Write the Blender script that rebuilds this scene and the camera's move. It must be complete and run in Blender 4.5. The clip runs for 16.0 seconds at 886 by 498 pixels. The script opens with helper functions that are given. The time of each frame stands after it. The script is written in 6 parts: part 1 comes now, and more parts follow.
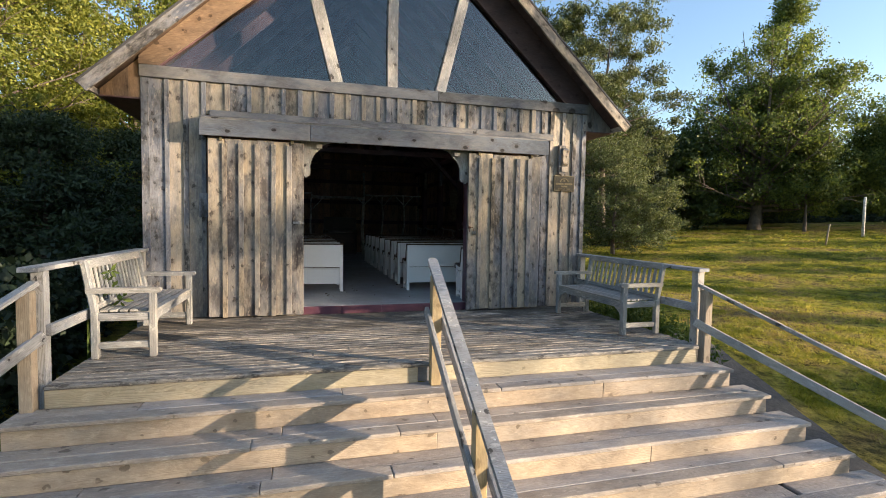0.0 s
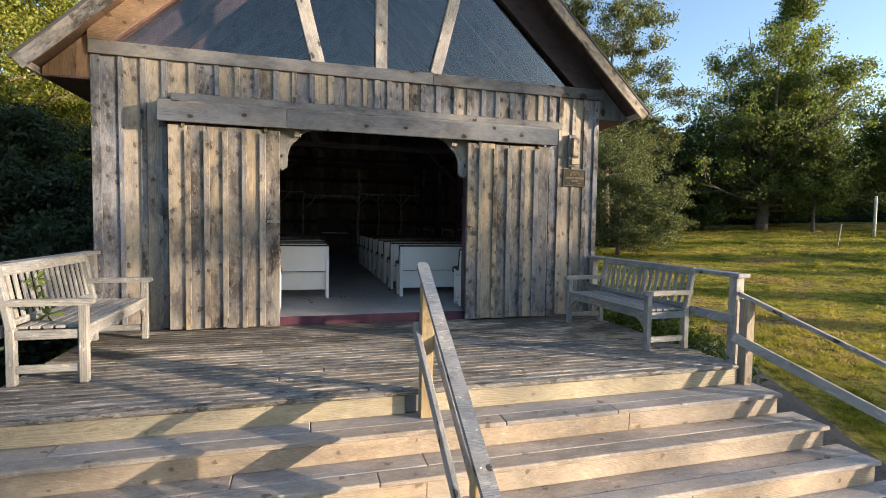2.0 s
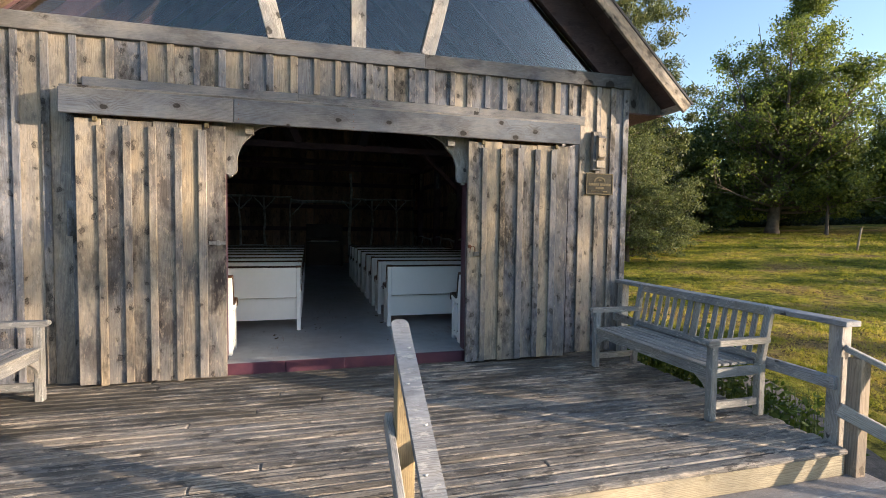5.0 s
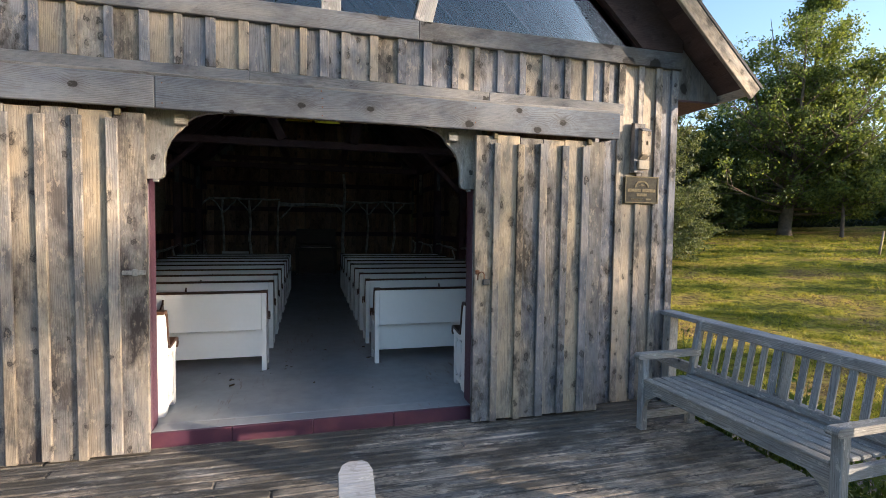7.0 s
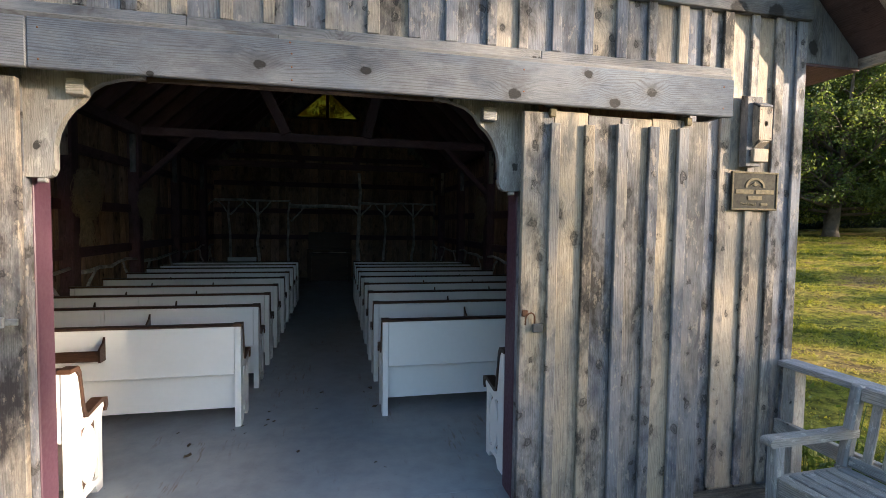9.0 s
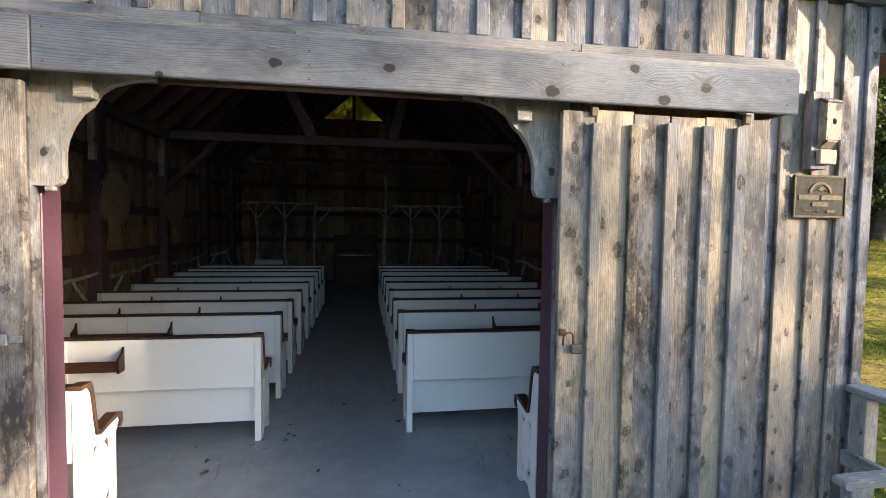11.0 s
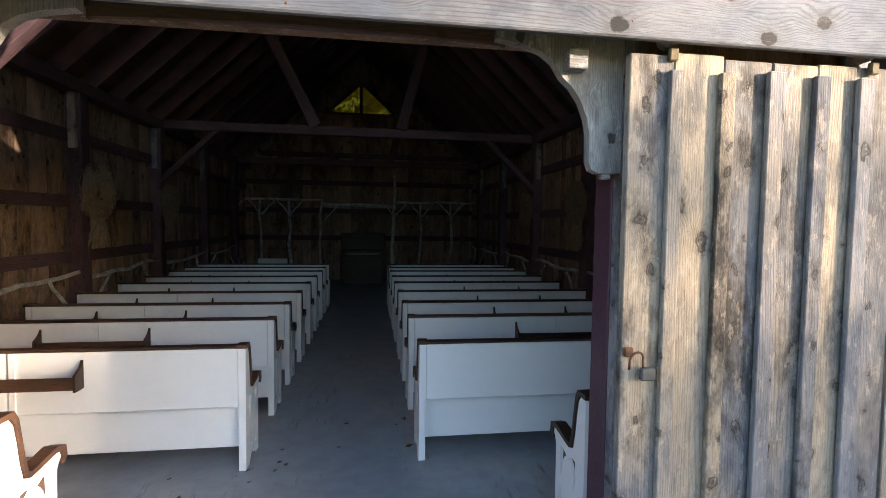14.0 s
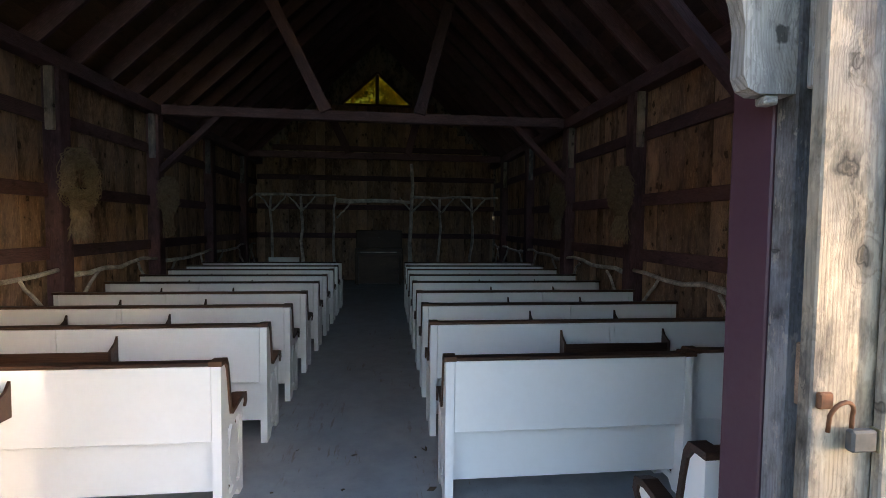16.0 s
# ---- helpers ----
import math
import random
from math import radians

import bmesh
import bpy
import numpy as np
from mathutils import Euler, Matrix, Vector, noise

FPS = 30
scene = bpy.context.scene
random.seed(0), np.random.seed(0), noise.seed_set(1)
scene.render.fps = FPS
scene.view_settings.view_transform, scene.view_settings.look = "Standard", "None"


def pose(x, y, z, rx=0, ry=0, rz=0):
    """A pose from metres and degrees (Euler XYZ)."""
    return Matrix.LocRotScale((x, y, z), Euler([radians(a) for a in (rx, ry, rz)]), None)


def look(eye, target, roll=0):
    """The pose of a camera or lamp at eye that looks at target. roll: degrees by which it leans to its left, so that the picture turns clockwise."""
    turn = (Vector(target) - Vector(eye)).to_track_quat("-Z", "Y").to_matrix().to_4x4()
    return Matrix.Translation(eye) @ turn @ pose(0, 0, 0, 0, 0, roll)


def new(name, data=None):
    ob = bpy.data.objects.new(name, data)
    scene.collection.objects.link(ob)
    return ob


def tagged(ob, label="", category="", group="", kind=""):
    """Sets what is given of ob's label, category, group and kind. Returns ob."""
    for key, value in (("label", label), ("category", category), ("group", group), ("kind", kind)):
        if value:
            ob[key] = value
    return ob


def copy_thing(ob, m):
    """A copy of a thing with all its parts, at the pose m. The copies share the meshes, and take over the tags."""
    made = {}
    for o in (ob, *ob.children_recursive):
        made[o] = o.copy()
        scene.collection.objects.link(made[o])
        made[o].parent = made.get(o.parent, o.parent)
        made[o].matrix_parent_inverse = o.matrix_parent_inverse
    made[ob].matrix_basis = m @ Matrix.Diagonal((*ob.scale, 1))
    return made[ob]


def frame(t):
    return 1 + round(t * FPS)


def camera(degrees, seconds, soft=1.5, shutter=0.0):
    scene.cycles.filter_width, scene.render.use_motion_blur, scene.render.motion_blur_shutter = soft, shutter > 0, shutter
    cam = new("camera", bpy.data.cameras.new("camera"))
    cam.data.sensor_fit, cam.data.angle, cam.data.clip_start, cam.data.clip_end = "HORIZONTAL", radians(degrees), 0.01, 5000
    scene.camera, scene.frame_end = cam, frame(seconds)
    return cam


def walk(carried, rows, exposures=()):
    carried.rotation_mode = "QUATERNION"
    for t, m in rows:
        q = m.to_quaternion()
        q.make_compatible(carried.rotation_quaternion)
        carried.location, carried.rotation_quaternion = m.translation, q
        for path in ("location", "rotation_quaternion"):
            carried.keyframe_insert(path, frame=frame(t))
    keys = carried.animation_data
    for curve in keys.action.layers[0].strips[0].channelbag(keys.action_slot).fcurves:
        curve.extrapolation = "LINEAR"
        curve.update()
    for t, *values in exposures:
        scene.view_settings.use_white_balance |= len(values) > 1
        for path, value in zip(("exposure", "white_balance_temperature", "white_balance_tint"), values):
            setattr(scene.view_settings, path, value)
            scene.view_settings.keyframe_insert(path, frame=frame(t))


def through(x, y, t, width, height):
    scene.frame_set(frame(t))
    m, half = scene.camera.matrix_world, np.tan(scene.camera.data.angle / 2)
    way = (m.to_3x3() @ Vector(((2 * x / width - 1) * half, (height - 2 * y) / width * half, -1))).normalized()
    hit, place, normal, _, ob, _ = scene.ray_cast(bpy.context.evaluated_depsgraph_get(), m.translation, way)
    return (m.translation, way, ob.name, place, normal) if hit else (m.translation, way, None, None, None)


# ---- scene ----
cam = camera(84.4, 16.0, soft=0.72)
PATH = [
    (0, (-0.137, 0.022, 1.297), (0.401, 1.945, 1.189), 1.0),
    (0.5, (-0.082, 0.217, 1.274), (0.457, 2.14, 1.167), 1.0),
    (1, (-0.003, 0.415, 1.267), (0.534, 2.338, 1.16), 1.0),
    (1.5, (0.078, 0.602, 1.274), (0.615, 2.526, 1.17), 1.0),
    (2, (0.143, 0.777, 1.267), (0.677, 2.702, 1.163), 0.9),
    (2.5, (0.202, 0.959, 1.261), (0.735, 2.884, 1.158), 0.9),
    (3, (0.265, 1.126, 1.266), (0.794, 3.052, 1.166), 0.9),
    (3.5, (0.338, 1.33, 1.302), (0.869, 3.256, 1.203), 0.9),
    (4, (0.415, 1.547, 1.353), (0.947, 3.473, 1.253), 0.8),
    (6.5, (0.79, 2.831, 1.577), (1.314, 4.759, 1.481), 0.8),
    (7, (0.885, 3.157, 1.606), (1.407, 5.085, 1.506), 0.8),
    (7.5, (0.963, 3.511, 1.617), (1.483, 5.44, 1.517), 0.8),
    (8, (1.034, 3.859, 1.643), (1.551, 5.788, 1.539), 0.9),
    (8.5, (1.096, 4.144, 1.674), (1.583, 6.081, 1.569), 0.8),
    (9, (1.155, 4.354, 1.709), (1.59, 6.304, 1.605), 0.8),
    (9.5, (1.199, 4.474, 1.729), (1.596, 6.431, 1.625), 0.8),
    (12, (1.175, 4.592, 1.755), (1.489, 6.564, 1.654), 0.8),
    (12.5, (1.179, 4.638, 1.736), (1.491, 6.611, 1.632), 0.7),
    (13, (1.191, 4.751, 1.723), (1.5, 6.724, 1.618), 0.7),
    (13.5, (1.203, 4.925, 1.714), (1.508, 6.898, 1.608), 0.7),
    (14, (1.222, 5.158, 1.692), (1.516, 7.133, 1.589), 0.8),
    (14.5, (1.233, 5.437, 1.674), (1.477, 7.419, 1.568), 0.6),
    (15, (1.237, 5.667, 1.643), (1.467, 7.651, 1.538), 0.7),
    (15.5, (1.24, 5.807, 1.605), (1.466, 7.791, 1.502), 0.7),
    (16, (1.252, 5.9, 1.592), (1.476, 7.885, 1.49), 0.6),
]
EXPOSURES = [(0.0, 1.48, 5800, 13), (4.0, 1.5, 5780, 14), (7.0, 1.72, 5600, 15), (9.0, 2.02, 5550, 14), (13.0, 2.4, 5550, 16), (14.5, 2.67, 5750, 18), (16.0, 3.12, 6000, 20)]
walk(cam, [(t, look(eye, target, roll)) for t, eye, target, roll in PATH], EXPOSURES)

# ---- daylight: low evening sun from the right, in front of the building ----
SUN_WAY = Vector((6.1, -3.76, 1.0)).normalized()
world = bpy.data.worlds.new("evening_sky")
scene.world = world
world.use_nodes = True
wn = world.node_tree
sky = wn.nodes.new("ShaderNodeTexSky")
sky.sky_type = "NISHITA"
sky.sun_disc = False
sky.sun_elevation = math.asin(SUN_WAY.z)
sky.sun_rotation = math.atan2(SUN_WAY.x, SUN_WAY.y)
sky.altitude, sky.air_density, sky.dust_density, sky.ozone_density = 100, 1.0, 1.4, 1.2
wn.links.new(sky.outputs[0], wn.nodes["Background"].inputs["Color"])
wn.nodes["Background"].inputs["Strength"].default_value = 0.15
sun_data = bpy.data.lights.new("sun", "SUN")
sun_data.energy, sun_data.angle, sun_data.color = 5.0, radians(0.5), (1.0, 0.775, 0.50)
sun = new("sun", sun_data)
sun.matrix_world = look(SUN_WAY * 60, (0, 0, 0))


# ---- materials ----
def nodes_of(name):
    m = bpy.data.materials.new(name)
    m.use_nodes = True
    nt = m.node_tree
    return m, nt, nt.nodes["Principled BSDF"]


def ramp(nt, fac, stops):
    r = nt.nodes.new("ShaderNodeValToRGB")
    while len(r.color_ramp.elements) < len(stops):
        r.color_ramp.elements.new(0.5)
    for e, (p, c) in zip(r.color_ramp.elements, stops):
        e.position = p
        e.color = (*c, 1) if len(c) == 3 else c
    nt.links.new(fac, r.inputs[0])
    return r.outputs[0]


def mixc(nt, kind, fac, a, b):
    n = nt.nodes.new("ShaderNodeMix")
    n.data_type, n.blend_type = "RGBA", kind
    for sock, v in ((n.inputs[0], fac), (n.inputs[6], a), (n.inputs[7], b)):
        if isinstance(v, bpy.types.NodeSocket):
            nt.links.new(v, sock)
        elif isinstance(v, tuple):
            sock.default_value = (*v, 1)
        else:
            sock.default_value = v
    return n.outputs[2]


def math_node(nt, op, a, b=0.0, clamp=False):
    n = nt.nodes.new("ShaderNodeMath")
    n.operation, n.use_clamp = op, clamp
    for sock, v in zip(n.inputs, (a, b)):
        if isinstance(v, bpy.types.NodeSocket):
            nt.links.new(v, sock)
        else:
            sock.default_value = v
    return n.outputs[0]


def noise_tex(nt, vec, scale, detail=4.0, rough=0.55, distortion=0.0):
    n = nt.nodes.new("ShaderNodeTexNoise")
    n.inputs["Scale"].default_value, n.inputs["Detail"].default_value = scale, detail
    n.inputs["Roughness"].default_value, n.inputs["Distortion"].default_value = rough, distortion
    nt.links.new(vec, n.inputs["Vector"])
    return n.outputs["Fac"]


def scaled(nt, vec, s):
    n = nt.nodes.new("ShaderNodeVectorMath")
    n.operation = "MULTIPLY"
    nt.links.new(vec, n.inputs[0])
    n.inputs[1].default_value = s
    return n.outputs[0]


def own_coords(nt):
    """Object coordinates, shifted for each piece by its own random number; also that number."""
    tc, info = nt.nodes.new("ShaderNodeTexCoord"), nt.nodes.new("ShaderNodeObjectInfo")
    comb = nt.nodes.new("ShaderNodeCombineXYZ")
    for k, f in enumerate((17.0, 31.0, 23.0)):
        nt.links.new(math_node(nt, "MULTIPLY", info.outputs["Random"], f), comb.inputs[k])
    add = nt.nodes.new("ShaderNodeVectorMath")
    nt.links.new(tc.outputs["Object"], add.inputs[0])
    nt.links.new(comb.outputs[0], add.inputs[1])
    return add.outputs[0], info.outputs["Random"]


def bump(nt, bsdf, height, strength, dist=0.01):
    b = nt.nodes.new("ShaderNodeBump")
    b.inputs["Strength"].default_value, b.inputs["Distance"].default_value = strength, dist
    nt.links.new(height, b.inputs["Height"])
    nt.links.new(b.outputs[0], bsdf.inputs["Normal"])


ALONG = {"x": (0.07, 1, 1), "y": (1, 0.07, 1), "z": (1, 1, 0.07)}
KNOT = {"x": (0.45, 1, 1), "y": (1, 0.45, 1), "z": (1, 1, 0.45)}


ACROSS = {"x": (0, 1, 1), "y": (1, 0, 1), "z": (1, 1, 0)}


def wood(name, axis, tan, grey, dark, knots=0.7, rough=0.8, relief=0.5, tint=0.35, grime_amount=0.6, grain=0.5, blotch=0.4, flake=0.2, late=0.2, spacing=8.5, trodden=False, marks=(), facing=False):
    """Sawn timber with its grain along one axis: tan where fresh, grey where weathered, with growth lines that bend
    round the knots, fibres, blotches and dark stains; each piece has its own share of them."""
    m, nt, bsdf = nodes_of(name)
    vec, rnd = own_coords(nt)
    kvec, gvec = scaled(nt, vec, KNOT[axis]), scaled(nt, vec, ALONG[axis])
    long = tuple(0.3 if q < 1 else 1 for q in KNOT[axis])
    own = math_node(nt, "FRACT", math_node(nt, "MULTIPLY", rnd, 37.7))
    own2 = math_node(nt, "FRACT", math_node(nt, "MULTIPLY", rnd, 91.3))
    # weathering: long soft areas, then smaller blotches; bluish and straw tones also imitate dappled light
    weather = noise_tex(nt, scaled(nt, vec, long), 2.2, 4.0, 0.6)
    weather = math_node(nt, "ADD", weather, math_node(nt, "MULTIPLY", math_node(nt, "SUBTRACT", own, 0.5), 0.32))
    col = mixc(nt, "MIX", ramp(nt, weather, [(0.38, (0, 0, 0)), (0.60, (1, 1, 1))]), tan, grey)
    spots = noise_tex(nt, scaled(nt, vec, tuple(0.4 if q < 1 else 1 for q in KNOT[axis])), 6.5, 5.0, 0.62, 0.4)
    col = mixc(nt, "MULTIPLY", blotch, col, ramp(nt, spots, [(0.33, (0.42, 0.46, 0.54)), (0.47, (0.92, 0.93, 0.95)), (0.56, (1.05, 1.03, 1.0)), (0.68, (1.22, 1.17, 1.06))]))
    # knots: of uneven size, many on some pieces and few on others
    vo, seps = nt.nodes.new("ShaderNodeTexVoronoi"), nt.nodes.new("ShaderNodeSeparateColor")
    vo.inputs["Scale"].default_value, vo.inputs["Randomness"].default_value = spacing, 1.0
    wob, w2 = nt.nodes.new("ShaderNodeVectorMath"), nt.nodes.new("ShaderNodeCombineXYZ")
    wob.operation = "ADD"
    stretch = tuple(0.75 if q < 1 else 1 for q in KNOT[axis])
    nt.links.new(scaled(nt, vec, stretch), wob.inputs[0])
    for k in range(3):
        nt.links.new(math_node(nt, "MULTIPLY", noise_tex(nt, vec, 15.0 + 7 * k, 2.0), 0.055), w2.inputs[k])
    nt.links.new(w2.outputs[0], wob.inputs[1])
    if facing:
        # boards that all face the lawn: each knot runs straight through its board
        vo.voronoi_dimensions = "2D"
        apart, flat_ = nt.nodes.new("ShaderNodeSeparateXYZ"), nt.nodes.new("ShaderNodeCombineXYZ")
        nt.links.new(wob.outputs[0], apart.inputs[0])
        nt.links.new(apart.outputs["X"], flat_.inputs[0])
        nt.links.new(apart.outputs["Z"], flat_.inputs[1])
        nt.links.new(flat_.outputs[0], vo.inputs["Vector"])
    else:
        nt.links.new(wob.outputs[0], vo.inputs["Vector"])
    nt.links.new(vo.outputs["Color"], seps.inputs[0])
    size = math_node(nt, "ADD", math_node(nt, "MULTIPLY", seps.outputs[1], 1.25), 0.36)
    far = math_node(nt, "DIVIDE", vo.outputs["Distance"], size)
    kept = math_node(nt, "MULTIPLY", math_node(nt, "LESS_THAN", seps.outputs[0], math_node(nt, "ADD", math_node(nt, "MULTIPLY", own2, 0.56 if facing else 0.6), 0.02 if facing else 0.38)), knots)
    for mx_, mz_, mr_ in marks:
        # single large knots at their own places on the plank's face
        near, place_ = nt.nodes.new("ShaderNodeVectorMath"), nt.nodes.new("ShaderNodeNewGeometry")
        near.operation = "DISTANCE"
        flat = scaled(nt, place_.outputs["Position"], (0.72, 0, 1))
        nt.links.new(flat, near.inputs[0])
        near.inputs[1].default_value = (mx_ * 0.72, 0, mz_)
        d_ = math_node(nt, "ADD", near.outputs["Value"], math_node(nt, "MULTIPLY", math_node(nt, "SUBTRACT", noise_tex(nt, vec, 45.0, 2.0), 0.5), mr_ * 0.7))
        far = math_node(nt, "MINIMUM", far if marks[0] != (mx_, mz_, mr_) else math_node(nt, "ADD", far, 10.0), math_node(nt, "MULTIPLY", d_, 0.15 / mr_))
    if marks:
        kept = math_node(nt, "ADD", 0.95, 0.0)
    heart = math_node(nt, "MULTIPLY", ramp(nt, far, [(0.03, (0.75, 0.75, 0.75)), (0.075, (0.35, 0.35, 0.35)), (0.12, (0.9, 0.9, 0.9)), (0.165, (0, 0, 0))] if facing else [(0.13, (1, 1, 1)), (0.165, (0, 0, 0))]), kept)
    ring = math_node(nt, "MULTIPLY", ramp(nt, far, [(0.16, (0.62, 0.62, 0.62)), (0.25, (0.34, 0.34, 0.34)), (0.52, (0, 0, 0))]), math_node(nt, "MULTIPLY", kept, ramp(nt, noise_tex(nt, vec, 23.0, 4.0, 0.65), [(0.36, (0.25, 0.25, 0.25)), (0.58, (1.0, 1.0, 1.0))])))
    # growth lines, bent into flames and round the knots, and fine fibres
    dotn = nt.nodes.new("ShaderNodeVectorMath")
    dotn.operation = "DOT_PRODUCT"
    nt.links.new(vec, dotn.inputs[0])
    dotn.inputs[1].default_value = ACROSS[axis]
    bend = noise_tex(nt, scaled(nt, vec, tuple(0.10 if q < 1 else 1 for q in KNOT[axis])), 3.4, 2.0, 0.5)
    phase = math_node(nt, "MULTIPLY", math_node(nt, "ADD", dotn.outputs["Value"], math_node(nt, "MULTIPLY", bend, 0.26)), 560.0)
    phase = math_node(nt, "ADD", phase, math_node(nt, "MULTIPLY", ramp(nt, far, [(0.0, (1, 1, 1)), (0.6, (0, 0, 0))]), math_node(nt, "MULTIPLY", kept, 26.0)))
    lines = math_node(nt, "ADD", math_node(nt, "MULTIPLY", math_node(nt, "SINE", phase), 0.5), 0.5)
    lines = math_node(nt, "MULTIPLY", math_node(nt, "MULTIPLY", lines, lines), lines)
    fibres = noise_tex(nt, gvec, 170.0, 5.0, 0.68, 0.2)
    lines = math_node(nt, "MULTIPLY", lines, ramp(nt, noise_tex(nt, kvec, 3.1, 3.0), [(0.38, (0, 0, 0)), (0.54, (1, 1, 1))]))
    g = math_node(nt, "SUBTRACT", math_node(nt, "ADD", math_node(nt, "MULTIPLY", fibres, 0.78), 0.14), math_node(nt, "MULTIPLY", lines, 0.12))
    lo = 1 - grain
    col = mixc(nt, "MULTIPLY", 1.0, col, ramp(nt, g, [(0.34, (lo, lo * 0.97, lo * 0.93)), (0.50, (1 - grain * 0.3,) * 3), (0.66, (1.06, 1.06, 1.06))]))
    col = mixc(nt, "MULTIPLY", math_node(nt, "MULTIPLY", lines, late), col, (0.42, 0.37, 0.33))
    # dark stains, heavier on some pieces
    share = ramp(nt, own2, [(0.15, (0.25, 0.25, 0.25)), (0.7, (1, 1, 1))])
    stain = ramp(nt, noise_tex(nt, kvec, 4.2, 6.0, 0.72), [(0.47, (0, 0, 0)), (0.63, (1, 1, 1))])
    col = mixc(nt, "MIX", math_node(nt, "MULTIPLY", math_node(nt, "MULTIPLY", stain, share), grime_amount), col, dark)
    col = mixc(nt, "MIX", ring, col, tuple(c * 1.2 for c in dark))
    col = mixc(nt, "MIX", heart, col, tuple(c * 0.4 for c in dark))
    shade = ramp(nt, rnd, [(0.0, (1 - tint,) * 3), (1.0, (1.0, 1.0, 1.0))])
    col = mixc(nt, "MULTIPLY", 1.0, col, shade)
    # lifted pale fibres and small dark pits with sharp edges
    fv = scaled(nt, vec, tuple(0.4 if q < 1 else 1 for q in KNOT[axis]))
    pale = ramp(nt, noise_tex(nt, fv, 27.0, 7.0, 0.7), [(0.57, (0, 0, 0)), (0.61, (1, 1, 1))])
    pits = ramp(nt, noise_tex(nt, fv, 39.0, 6.0, 0.7, 0.3), [(0.38, (1, 1, 1)), (0.42, (0, 0, 0))])
    col = mixc(nt, "MIX", math_node(nt, "MULTIPLY", pale, flake), col, tuple(min(0.8, c * 1.35) for c in tan))
    col = mixc(nt, "MIX", math_node(nt, "MULTIPLY", pits, flake), col, dark)
    if trodden:
        # splintered pale streaks, and damp dark greenish patches that run over many planks, worn off towards the steps
        streak = ramp(nt, noise_tex(nt, scaled(nt, vec, tuple(0.05 if q < 1 else 1 for q in KNOT[axis])), 42.0, 5.0, 0.7), [(0.52, (0, 0, 0)), (0.60, (1, 1, 1))])
        streak = math_node(nt, "MULTIPLY", streak, ramp(nt, noise_tex(nt, kvec, 3.3, 4.0, 0.65), [(0.40, (0.1, 0.1, 0.1)), (0.58, (0.75, 0.75, 0.75))]))
        col = mixc(nt, "MIX", streak, col, tuple(min(1, c * 1.4) for c in tan))
        geo, sep = nt.nodes.new("ShaderNodeNewGeometry"), nt.nodes.new("ShaderNodeSeparateXYZ")
        nt.links.new(geo.outputs["Position"], sep.inputs[0])
        damp = noise_tex(nt, scaled(nt, geo.outputs["Position"], (0.6, 1.6, 1)), 1.3, 6.0, 0.66)
        damp = math_node(nt, "ADD", damp, math_node(nt, "MULTIPLY", math_node(nt, "SUBTRACT", sep.outputs["Y"], 6.1), 0.10))
        col = mixc(nt, "MIX", ramp(nt, damp, [(0.47, (0, 0, 0)), (0.56, (0.78, 0.78, 0.78))]), col, (0.058, 0.052, 0.042))
        mould = ramp(nt, noise_tex(nt, scaled(nt, geo.outputs["Position"], (0.45, 1.5, 1)), 6.5, 6.0, 0.72), [(0.555, (0, 0, 0)), (0.60, (0.75, 0.75, 0.75))])
        col = mixc(nt, "MIX", mould, col, (0.042, 0.038, 0.034))
    nt.links.new(col, bsdf.inputs["Base Color"])
    bsdf.inputs["Roughness"].default_value = rough
    bsdf.inputs["Specular IOR Level"].default_value = 0.25
    bump(nt, bsdf, math_node(nt, "SUBTRACT", g, math_node(nt, "MULTIPLY", heart, 0.3)), relief, 0.008)
    return m


